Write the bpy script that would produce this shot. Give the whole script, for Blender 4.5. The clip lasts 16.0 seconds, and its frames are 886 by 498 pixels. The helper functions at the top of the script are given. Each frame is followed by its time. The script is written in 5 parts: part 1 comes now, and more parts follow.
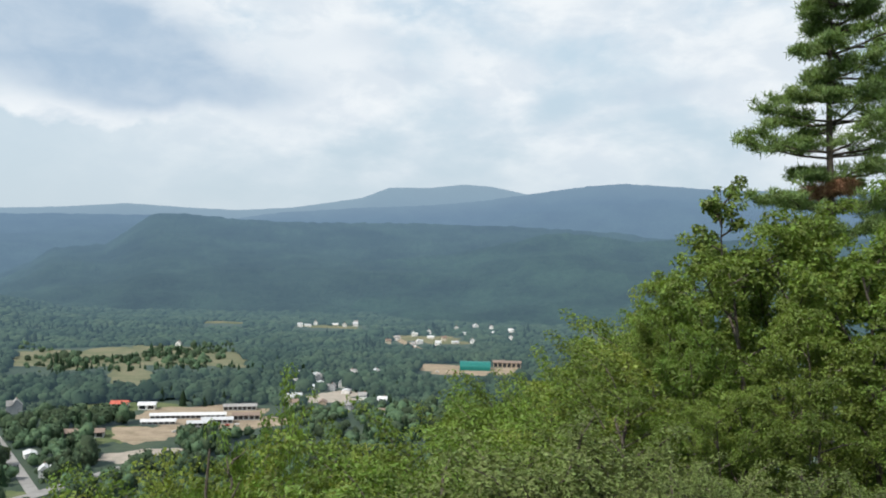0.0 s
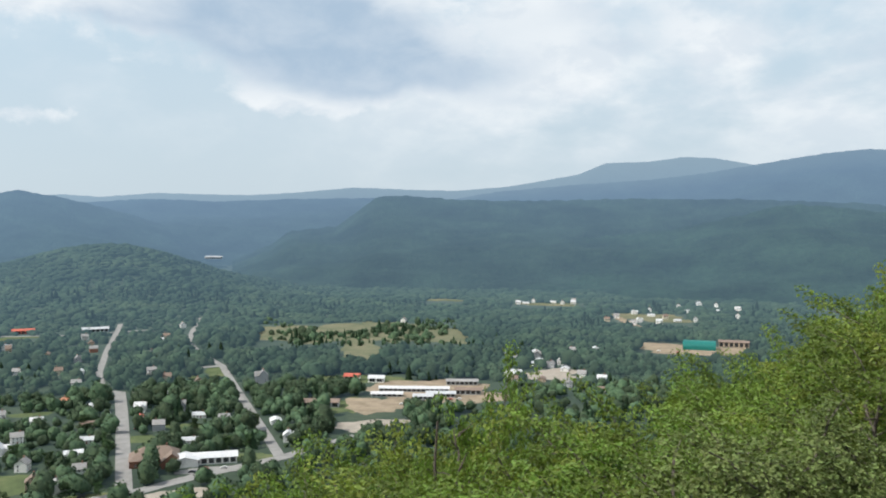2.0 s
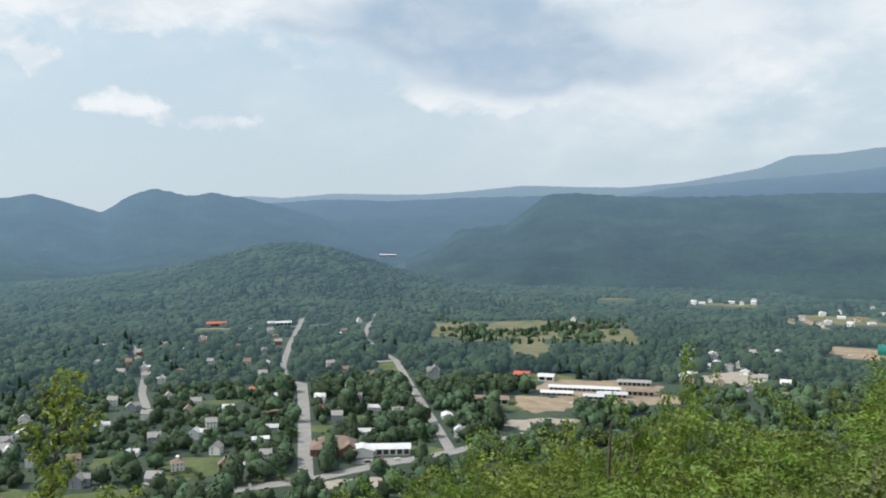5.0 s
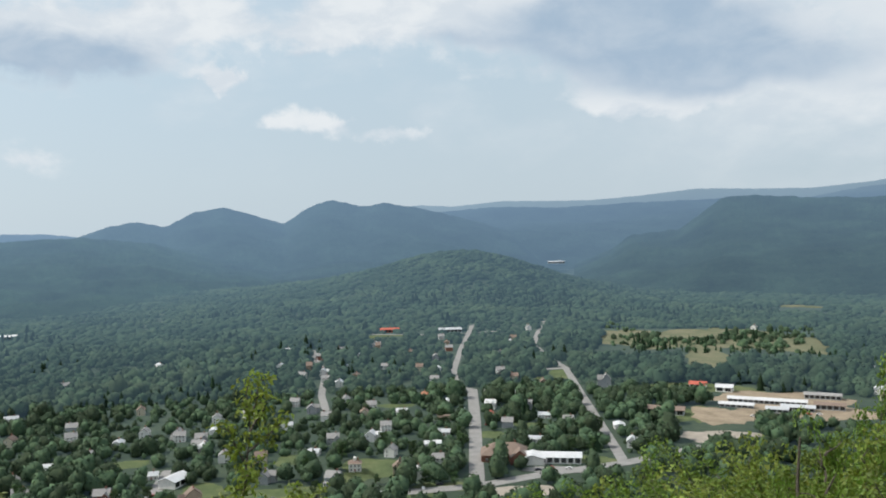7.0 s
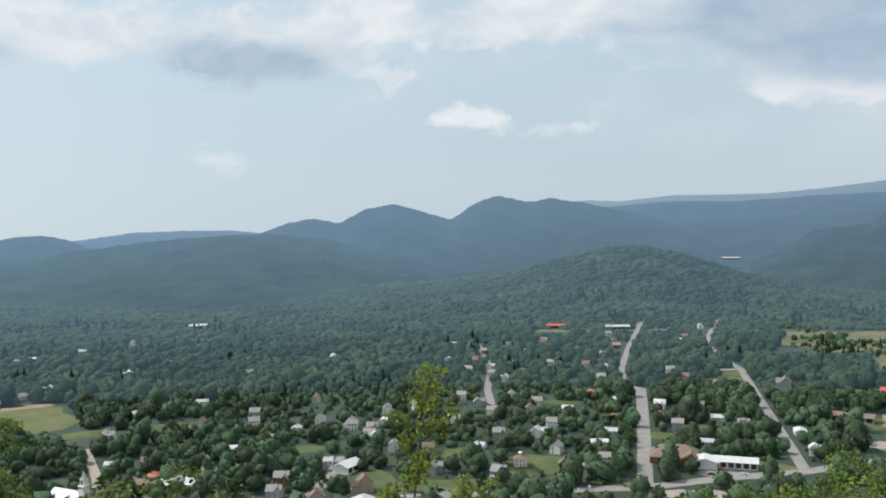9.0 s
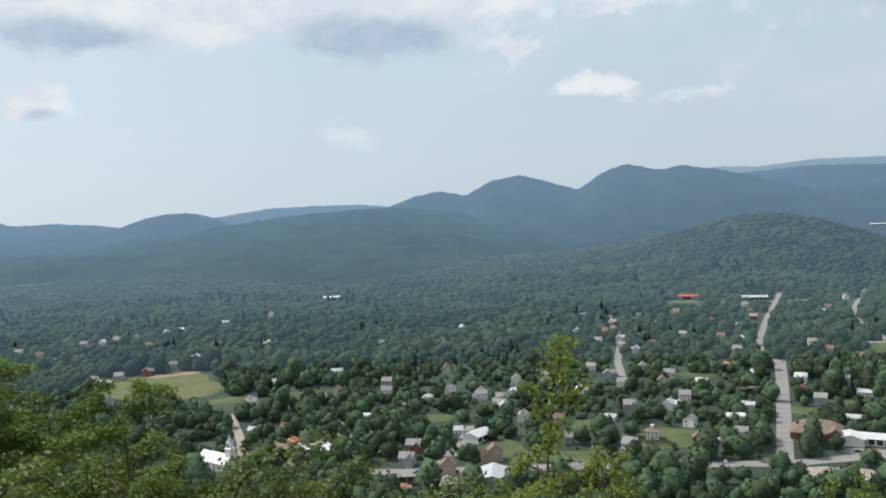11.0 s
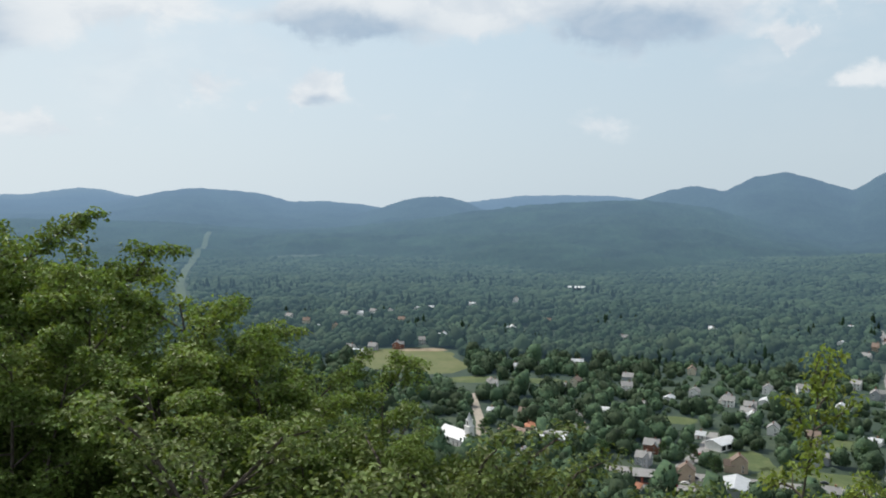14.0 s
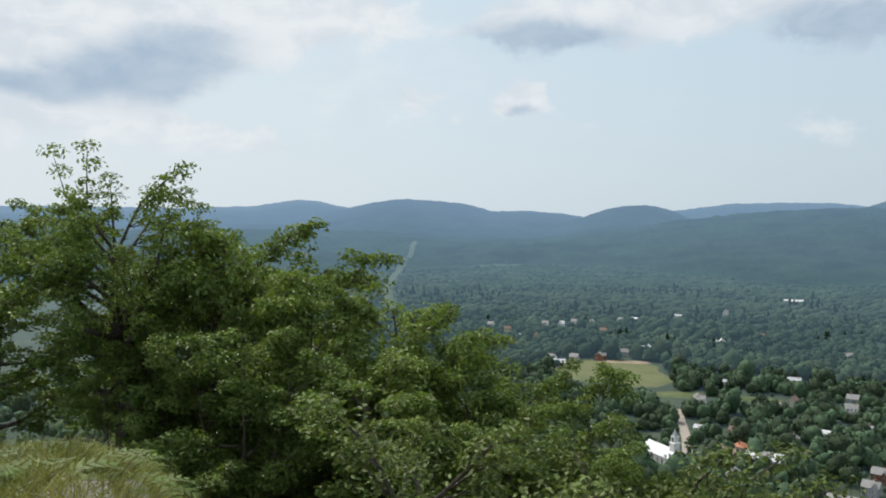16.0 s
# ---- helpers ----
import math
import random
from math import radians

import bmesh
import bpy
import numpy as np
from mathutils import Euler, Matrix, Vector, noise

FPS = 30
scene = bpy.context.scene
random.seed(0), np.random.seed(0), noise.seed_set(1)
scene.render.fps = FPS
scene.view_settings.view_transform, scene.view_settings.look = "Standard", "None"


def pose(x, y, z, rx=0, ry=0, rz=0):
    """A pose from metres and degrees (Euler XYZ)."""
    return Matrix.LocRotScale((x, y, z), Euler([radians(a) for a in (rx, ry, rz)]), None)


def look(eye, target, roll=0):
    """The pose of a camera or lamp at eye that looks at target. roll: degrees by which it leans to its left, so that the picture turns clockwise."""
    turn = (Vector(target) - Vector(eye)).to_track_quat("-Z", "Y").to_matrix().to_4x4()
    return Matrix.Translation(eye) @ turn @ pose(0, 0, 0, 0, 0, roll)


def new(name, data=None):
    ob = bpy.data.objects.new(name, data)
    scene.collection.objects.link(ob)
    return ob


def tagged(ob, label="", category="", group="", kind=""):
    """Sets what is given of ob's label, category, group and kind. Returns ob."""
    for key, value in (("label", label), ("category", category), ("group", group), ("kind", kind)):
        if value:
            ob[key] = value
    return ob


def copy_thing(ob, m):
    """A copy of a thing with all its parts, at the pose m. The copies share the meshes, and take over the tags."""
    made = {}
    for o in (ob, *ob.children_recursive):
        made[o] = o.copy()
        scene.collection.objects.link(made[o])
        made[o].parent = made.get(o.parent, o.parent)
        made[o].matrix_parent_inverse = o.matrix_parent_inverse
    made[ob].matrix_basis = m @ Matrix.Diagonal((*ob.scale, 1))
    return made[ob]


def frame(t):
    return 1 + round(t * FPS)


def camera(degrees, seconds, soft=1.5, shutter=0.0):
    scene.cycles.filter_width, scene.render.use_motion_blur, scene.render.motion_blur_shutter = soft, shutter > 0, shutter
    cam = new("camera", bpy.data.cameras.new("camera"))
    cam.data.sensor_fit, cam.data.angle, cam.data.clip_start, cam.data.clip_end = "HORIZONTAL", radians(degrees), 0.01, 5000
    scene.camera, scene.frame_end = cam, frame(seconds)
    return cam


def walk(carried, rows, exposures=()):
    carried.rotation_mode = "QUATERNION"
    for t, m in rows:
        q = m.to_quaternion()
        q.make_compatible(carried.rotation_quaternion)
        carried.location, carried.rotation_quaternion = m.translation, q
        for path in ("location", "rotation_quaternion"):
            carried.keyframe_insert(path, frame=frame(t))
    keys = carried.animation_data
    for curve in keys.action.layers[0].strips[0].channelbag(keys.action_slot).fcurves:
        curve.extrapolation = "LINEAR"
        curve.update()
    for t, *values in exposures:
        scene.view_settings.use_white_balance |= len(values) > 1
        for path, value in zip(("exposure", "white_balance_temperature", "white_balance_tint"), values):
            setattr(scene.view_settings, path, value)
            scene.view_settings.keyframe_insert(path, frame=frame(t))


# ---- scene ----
# The watcher turns on the spot on a rock ledge; the lens sits at arm's length in front.
EYE, ARM = 145.0, 0.35
cam = camera(54.36, 16.0, soft=1.9)
ROWS = [
    (0.0, 0.02, 0.02, -1.40),
    (0.5, 3.25, -0.26, -1.42),
    (1.0, 7.65, -0.97, -1.49),
    (1.5, 11.67, -1.52, -1.03),
    (2.0, 14.31, -1.65, -0.17),
    (2.5, 14.51, -0.65, 0.45),
    (3.0, 16.65, -1.22, -0.08),
    (3.5, 19.33, -1.33, 0.36),
    (4.0, 22.21, -2.30, 0.21),
    (4.2, 22.85, -2.23, 0.28),
    (6.5, 33.37, -1.45, 0.51),
    (7.0, 36.64, -1.18, 1.14),
    (7.5, 38.91, -0.75, 0.74),
    (8.0, 41.95, -1.37, 0.73),
    (8.5, 44.73, -0.54, 1.19),
    (8.7, 45.96, -0.83, 1.22),
    (10.8, 54.99, -2.40, 2.21),
    (11.0, 55.99, -2.88, 2.36),
    (11.5, 58.42, -3.04, 2.31),
    (12.0, 60.24, -2.98, 1.54),
    (12.5, 62.44, -3.10, 0.55),
    (13.0, 65.55, -3.99, 0.14),
    (13.5, 68.98, -3.64, -0.01),
    (14.0, 72.49, -3.29, -0.32),
    (14.5, 75.75, -3.21, -0.26),
    (15.0, 79.21, -2.89, -0.33),
    (15.5, 81.10, -3.00, 0.30),
    (16.0, 85.80, -2.68, 0.11),
]
walk(cam, [(t, pose(-ARM * math.sin(radians(yaw)), ARM * math.cos(radians(yaw)), EYE, 90 + pitch, roll, yaw)) for t, yaw, pitch, roll in ROWS], exposures=[(0.0, 0.31), (4.0, 0.31), (7.5, 0.15), (11.0, 0.18), (16.0, 0.15)])

# ---------------------------------------------------------------- node helpers
def nodes_of(owner):
    owner.use_nodes = True
    owner.node_tree.nodes.clear()
    return owner.node_tree


class Net:
    """Small helper round a node tree."""

    def __init__(self, tree):
        self.t = tree

    def node(self, kind, **settings):
        n = self.t.nodes.new(kind)
        for key, value in settings.items():
            setattr(n, key, value)
        return n

    def put(self, socket, value):
        if isinstance(value, bpy.types.NodeSocket):
            self.t.links.new(value, socket)
        else:
            socket.default_value = value

    def math(self, op, a, b=0.0, c=0.0):
        n = self.node("ShaderNodeMath", operation=op)
        for i, v in enumerate((a, b, c)):
            self.put(n.inputs[i], v)
        return n.outputs[0]

    def noise(self, vector, scale, detail=4.0, rough=0.55, warp=0.0):
        n = self.node("ShaderNodeTexNoise")
        if vector is not None:
            self.put(n.inputs["Vector"], vector)
        n.inputs["Scale"].default_value, n.inputs["Detail"].default_value = scale, detail
        n.inputs["Roughness"].default_value, n.inputs["Distortion"].default_value = rough, warp
        return n.outputs["Fac"]

    def ramp(self, fac, stops):
        n = self.node("ShaderNodeValToRGB")
        while len(n.color_ramp.elements) < len(stops):
            n.color_ramp.elements.new(0.5)
        for e, (p, c) in zip(n.color_ramp.elements, stops):
            e.position, e.color = p, (*c, 1)
        self.put(n.inputs[0], fac)
        return n.outputs[0]

    def mix(self, fac, a, b, blend="MIX"):
        n = self.node("ShaderNodeMix", data_type="RGBA", blend_type=blend)
        self.put(n.inputs[0], fac)
        for s, v in ((n.inputs[6], a), (n.inputs[7], b)):
            self.put(s, (*v, 1) if isinstance(v, tuple) and len(v) == 3 else v)
        return n.outputs[2]

    def span(self, value, a, b, c=0.0, d=1.0):
        n = self.node("ShaderNodeMapRange", interpolation_type="SMOOTHSTEP")
        for i, v in enumerate((value, a, b, c, d)):
            self.put(n.inputs[i], v)
        return n.outputs[0]


# ---------------------------------------------------------------- sky and sun
SUN_AZ, SUN_EL = 124.0, 50.0     # degrees left of north (+y), degrees up

sun_data = bpy.data.lights.new("sun", "SUN")
sun_data.energy, sun_data.angle, sun_data.color = 3.9, radians(0.8), (1.0, 0.95, 0.86)
sun = new("sun", sun_data)
sun_dir = Vector((-math.sin(radians(SUN_AZ)) * math.cos(radians(SUN_EL)), math.cos(radians(SUN_AZ)) * math.cos(radians(SUN_EL)), math.sin(radians(SUN_EL))))
sun.matrix_world = look(sun_dir * 400 + Vector((0, 0, 200)), (0, 0, 200))

world = bpy.data.worlds.new("sky")
scene.world = world
net = Net(nodes_of(world))
sky = net.node("ShaderNodeTexSky", sky_type="NISHITA", sun_disc=False)
sky.sun_elevation, sky.sun_rotation = radians(SUN_EL), radians(-SUN_AZ)
sky.air_density, sky.dust_density, sky.altitude = 1.0, 3.0, 400
clear = net.mix(1.0, sky.outputs[0], (0.085, 0.085, 0.085), "MULTIPLY")
where = net.node("ShaderNodeTexCoord").outputs["Generated"]
split = net.node("ShaderNodeSeparateXYZ")
net.put(split.inputs[0], where)
dx, dy, dz = split.outputs
azimuth = net.math("MULTIPLY", net.math("ARCTAN2", net.math("MULTIPLY", dx, -1.0), dy), 57.29578)
elevation = net.math("MULTIPLY", net.math("ARCSINE", dz), 57.29578)
# milky summer haze that thickens towards the horizon
haze = net.ramp(net.span(elevation, -2.0, 40.0), [(0.0, (0.53, 0.625, 0.69)), (0.3, (0.50, 0.635, 0.735)), (1.0, (0.36, 0.52, 0.74))])
clear = net.mix(net.span(elevation, 10.0, 60.0, 0.9, 0.45), clear, haze)

# the haze glares on the sun's side
glare = net.span(azimuth, 20.0, 125.0, 0.94, 1.15)
glare_rgb = net.node("ShaderNodeCombineColor")
for i in range(3):
    net.put(glare_rgb.inputs[i], glare)
clear = net.mix(1.0, clear, glare_rgb.outputs[0], "MULTIPLY")

clear = net.mix(net.span(azimuth, 55.0, 125.0, 0.0, 0.7), clear, (0.65, 0.705, 0.73))

# directions squeezed in height, so that the noise lies in flat layers
flat = net.node("ShaderNodeCombineXYZ")
net.put(flat.inputs[0], dx)
net.put(flat.inputs[1], dy)
net.put(flat.inputs[2], net.math("MULTIPLY", dz, 1.9))
layer = net.noise(flat.outputs[0], 5.5, 6.0, 0.55, 0.2)
billow = net.noise(flat.outputs[0], 15.0, 7.0, 0.58, 0.25)
fluff = net.noise(where, 34.0, 5.0, 0.6, 0.3)
shift = net.noise(where, 8.0, 4.0, 0.55, 0.2)

# ragged, billowing outlines: the banks' own bearings are bent by noise
bent_az = net.math("ADD", azimuth, net.math("ADD", net.math("MULTIPLY_ADD", layer, 9.0, -4.5), net.math("MULTIPLY_ADD", fluff, 3.0, -1.5)))
bent_el = net.math("ADD", elevation, net.math("ADD", net.math("MULTIPLY_ADD", shift, 3.4, -1.7), net.math("MULTIPLY_ADD", fluff, -2.0, 1.0)))


def banks(rows, az, el):
    """Sum of soft oval banks: azimuth, elevation, half widths, weight."""
    total = 0.0
    for a, e, wa, we, amount in rows:
        u = net.math("MULTIPLY", net.math("SUBTRACT", az, float(a)), 1.0 / wa)
        v = net.math("MULTIPLY", net.math("SUBTRACT", el, float(e)), 1.0 / we)
        rr = net.math("ADD", net.math("MULTIPLY", u, u), net.math("MULTIPLY", v, v))
        total = net.math("ADD", total, net.math("MULTIPLY", net.math("EXPONENT", net.math("MULTIPLY", rr, -1.0)), amount))
    return total


CUMULUS = [
    (22, 12.5, 10, 3.4, 1.0), (16.5, 9.4, 7, 2.2, 0.8), (40.5, 15.0, 5, 3.0, 0.9), (32, 14.5, 6, 2.6, 0.7), (46, 13.2, 3.5, 1.6, 0.7), (51.7, 9.9, 1.3, 0.8, 0.85), (60.5, 12.0, 6.5, 2.2, 1.1), (53, 13.6, 4, 1.6, 0.7),
    (70, 12.6, 4.5, 1.4, 0.8), (79.5, 11.8, 6.0, 1.9, 1.1), (80.9, 7.0, 1.9, 1.25, 1.05), (76.3, 5.3, 1.5, 0.5, 0.45), (88.4, 7.5, 2.6, 1.2, 0.75), (84.5, 6.0, 0.9, 0.5, 0.45), (61, 4.6, 2.2, 1.2, 0.58),
    (46.6, 7.3, 1.6, 0.9, 0.66), (43.6, 7.1, 1.4, 0.9, 0.64), (40, 6.4, 2.2, 0.7, 0.56), (94, 12.4, 5, 2.0, 1.0), (106, 9.6, 7, 3.6, 1.2), (99.5, 11.6, 5, 2.0, 0.9), (99, 4.0, 4.5, 0.9, 0.7), (104, 5.0, 4, 1.0, 0.7),
    (115, 9, 8, 5, 1.0), (24.5, 7.6, 3.0, 1.0, 0.5), (130, 14, 14, 6, 0.8), (70, 19, 30, 3.5, 0.8), (10, 20, 26, 4.5, 0.8),
]
puffs = net.math("ADD", banks(CUMULUS, bent_az, bent_el), net.math("MULTIPLY_ADD", billow, 1.1, -0.55))
cover = net.span(puffs, 0.20, 0.72)
# a mottled veil of cloud over the east
veil = net.math("MULTIPLY", net.span(azimuth, 8.0, 34.0, 1.0, 0.0), net.math("MULTIPLY", net.span(layer, 0.30, 0.56), net.span(elevation, 1.5, 9.0, 0.2, 0.95)))
wisps = net.math("MULTIPLY", net.span(layer, 0.50, 0.75, 0.0, 0.35), net.span(elevation, 2.0, 8.0))
cover = net.math("MAXIMUM", net.math("MULTIPLY", cover, net.span(elevation, 1.0, 5.5, 0.25, 0.95)), net.math("MAXIMUM", veil, wisps))
# blue-grey undersides of the thicker banks
UNDERSIDES = [(24.5, 13.2, 9, 2.6, 1.35), (19, 10.5, 12, 2.6, 0.55), (18, 9.8, 7, 1.6, 0.9), (60.5, 10.9, 6.8, 1.8, 1.45), (79.5, 10.8, 6.4, 1.7, 1.45), (80.4, 6.2, 1.4, 0.6, 0.9), (104, 8.4, 6.0, 2.2, 1.35), (101, 11.0, 3.5, 1.0, 0.6), (99, 3.4, 2.2, 0.4, 0.5),
              (2.5, 11.5, 3.5, 1.0, 0.55), (-14, 10.5, 5, 1.3, 0.7), (-6, 12.6, 4, 0.8, 0.4), (9, 8.0, 3, 0.6, 0.35), (112, 7.6, 5, 1.0, 0.9), (46.7, 11.6, 2.0, 0.6, 0.6), (88.4, 6.8, 2.0, 0.4, 0.4), (36, 12.4, 4, 0.7, 0.5), (4, 13.6, 6, 1.2, 0.55)]
soft_az = net.math("ADD", azimuth, net.math("MULTIPLY_ADD", layer, 9.0, -4.5))
soft_el = net.math("ADD", elevation, net.math("ADD", net.math("MULTIPLY_ADD", shift, 2.6, -1.3), net.math("MULTIPLY_ADD", billow, 1.6, -0.8)))
grey = net.math("MULTIPLY", net.span(banks(UNDERSIDES, soft_az, soft_el), 0.05, 1.15), net.span(billow, 0.25, 0.75, 1.0, 0.72))
mottle = net.span(billow, 0.36, 0.66, 0.42, 0.0)
tone = net.mix(net.math("MAXIMUM", grey, net.math("MULTIPLY", mottle, 0.75)), (0.725, 0.760, 0.785), (0.335, 0.440, 0.560))
final = net.mix(cover, clear, tone)
back = net.node("ShaderNodeBackground")
net.put(back.inputs["Color"], final)
back.inputs["Strength"].default_value = 1.0
net.t.links.new(back.outputs[0], net.node("ShaderNodeOutputWorld").inputs[0])

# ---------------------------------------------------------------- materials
# haze painted into far surfaces as blue emission, by distance (parts of 5 km)
HAZE_MIX = [(0.10, 0.035), (0.16, 0.085), (0.24, 0.17), (0.36, 0.29), (0.50, 0.38), (0.62, 0.475), (0.74, 0.575), (0.84, 0.68), (0.90, 0.74), (0.98, 0.82)]


def material(name, colours, scale=1.0, rough=0.8, bump=0.0, bump_scale=8.0, island=0.0, objects=0.0, fine=0.0, through_light=0.0, metal=0.0, hazy=False, spec=0.3, detail=5.0):
    """A procedural surface: noise runs through colours; island / objects vary its brightness by piece; fine adds a
    second grain; hazy mixes in blue emission as haze.
    """
    m = bpy.data.materials.new(name)
    n = Net(nodes_of(m))
    place = n.node("ShaderNodeNewGeometry")
    pos = place.outputs["Position"]
    if isinstance(colours, tuple):
        colours = [colours, tuple(c * 0.8 for c in colours)]
    k = len(colours) - 1
    col = n.ramp(n.noise(pos, scale, detail, 0.6), [(0.30 + 0.4 * i / k, c) for i, c in enumerate(colours)])
    if fine:
        g = n.noise(pos, scale * 9.0, 3.0, 0.6)
        col = n.mix(fine, col, n.ramp(g, [(0.3, (0.25, 0.25, 0.25)), (0.7, (1.0, 1.0, 1.0))]), "MULTIPLY")
    for amount, source in ((island, place.outputs["Random Per Island"]), (objects, n.node("ShaderNodeObjectInfo").outputs["Random"])):
        if amount:
            v = n.span(source, 0.0, 1.0, 1.0 - amount, 1.0 + amount)
            hs = n.node("ShaderNodeHueSaturation")
            n.put(hs.inputs["Hue"], n.span(source, 0.0, 1.0, 0.5 - amount * 0.045, 0.5 + amount * 0.03))
            n.put(hs.inputs["Value"], v)
            n.put(hs.inputs["Color"], col)
            col = hs.outputs[0]
    b = n.node("ShaderNodeBsdfPrincipled")
    n.put(b.inputs["Base Color"], col)
    b.inputs["Roughness"].default_value, b.inputs["Metallic"].default_value = rough, metal
    b.inputs["Specular IOR Level"].default_value = spec
    if bump:
        h = n.node("ShaderNodeBump")
        h.inputs["Strength"].default_value, h.inputs["Distance"].default_value = 1.0, bump
        n.put(h.inputs["Height"], n.noise(pos, bump_scale, 4.0, 0.6))
        n.t.links.new(h.outputs[0], b.inputs["Normal"])
    out = b.outputs[0]
    if through_light:
        tr = n.node("ShaderNodeBsdfTranslucent")
        n.put(tr.inputs[0], n.mix(1.0, col, (1.25, 1.3, 0.55), "MULTIPLY"))
        ms = n.node("ShaderNodeMixShader")
        ms.inputs[0].default_value = through_light
        n.t.links.new(out, ms.inputs[1])
        n.t.links.new(tr.outputs[0], ms.inputs[2])
        out = ms.outputs[0]
    # haze is put into the surface itself: emission replaces part of its shading
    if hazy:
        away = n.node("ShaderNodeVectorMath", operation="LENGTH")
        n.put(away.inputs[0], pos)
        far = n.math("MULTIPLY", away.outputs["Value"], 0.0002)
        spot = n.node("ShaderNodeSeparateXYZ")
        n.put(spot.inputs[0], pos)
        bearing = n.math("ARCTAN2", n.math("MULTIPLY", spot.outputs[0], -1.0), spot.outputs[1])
        haze_glow = n.node("ShaderNodeEmission")
        n.put(haze_glow.inputs[1], n.span(bearing, 0.3, 1.1, 0.94, 1.16))   # the painted haze is brighter towards the sun
        n.put(haze_glow.inputs[0], n.ramp(far, [(0.2, (0.168, 0.290, 0.392)), (0.6, (0.182, 0.302, 0.432)), (0.86, (0.198, 0.312, 0.452)), (0.98, (0.285, 0.400, 0.505))]))
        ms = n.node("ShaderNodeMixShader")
        n.put(ms.inputs[0], n.ramp(far, [(q, (f, f, f)) for q, f in HAZE_MIX]))
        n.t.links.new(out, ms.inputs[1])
        n.t.links.new(haze_glow.outputs[0], ms.inputs[2])
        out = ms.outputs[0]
    n.t.links.new(out, n.node("ShaderNodeOutputMaterial").inputs[0])
    return m


# the ground's own surface carries the painted haze too
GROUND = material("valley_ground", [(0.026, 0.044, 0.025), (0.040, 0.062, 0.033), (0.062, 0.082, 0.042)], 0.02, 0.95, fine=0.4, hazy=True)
CANOPY = material("valley_canopy", [(0.032, 0.058, 0.035), (0.052, 0.087, 0.048), (0.080, 0.118, 0.059)], 0.35, 0.85, island=0.40, bump=0.4, bump_scale=1.6, spec=0.15)
CONIFER = material("conifer_canopy", [(0.016, 0.034, 0.018), (0.026, 0.05, 0.024)], 0.4, 0.9, island=0.3, bump=0.4, bump_scale=2.0, spec=0.1)
BARK = material("bark", [(0.045, 0.036, 0.028), (0.09, 0.075, 0.06), (0.13, 0.115, 0.095)], 14.0, 0.95, bump=0.02, bump_scale=30.0)


from mathutils.bvhtree import BVHTree


# ---------------------------------------------------------------- mesh helpers
def at(az, r, z=0.0):
    """The place r metres from the ledge, az degrees left of north."""
    return Vector((-r * math.sin(radians(az)), r * math.cos(radians(az)), z))


def mesh_from(name, verts, faces, mat, smooth=True):
    """A mesh from arrays of vertices (n x 3) and faces (m x 3 or m x 4)."""
    verts, faces = np.asarray(verts, dtype=np.float32), np.asarray(faces, dtype=np.int32)
    me = bpy.data.meshes.new(name)
    me.vertices.add(len(verts))
    me.vertices.foreach_set("co", verts.ravel())
    k = faces.shape[1]
    me.loops.add(faces.size)
    me.loops.foreach_set("vertex_index", faces.ravel())
    me.polygons.add(len(faces))
    me.polygons.foreach_set("loop_start", np.arange(0, faces.size, k, dtype=np.int32))
    me.polygons.foreach_set("use_smooth", np.full(len(faces), smooth, dtype=bool))
    me.update(calc_edges=True)
    me.materials.append(mat)
    return me


def smoothstep(x, a, b):
    t = np.clip((x - a) / (b - a), 0, 1)
    return t * t * (3 - 2 * t)


_rng = np.random.default_rng(11)
_LAT = _rng.random((256, 256)).astype(np.float64)


def lattice(x, y):
    """Smooth value noise in 0..1 for arrays."""
    xi, yi = np.floor(x).astype(int), np.floor(y).astype(int)
    u, v = x - xi, y - yi
    u, v = u * u * (3 - 2 * u), v * v * (3 - 2 * v)
    g = lambda i, j: _LAT[(xi + i) % 256, (yi + j) % 256]
    return (g(0, 0) * (1 - u) + g(1, 0) * u) * (1 - v) + (g(0, 1) * (1 - u) + g(1, 1) * u) * v


def fbm(x, y, octaves=4):
    total, amp, norm = 0.0, 1.0, 0.0
    for i in range(octaves):
        total = total + amp * lattice(x * 2 ** i + 17.3 * i, y * 2 ** i + 5.1 * i)
        norm += amp
        amp *= 0.5
    return total / norm - 0.5


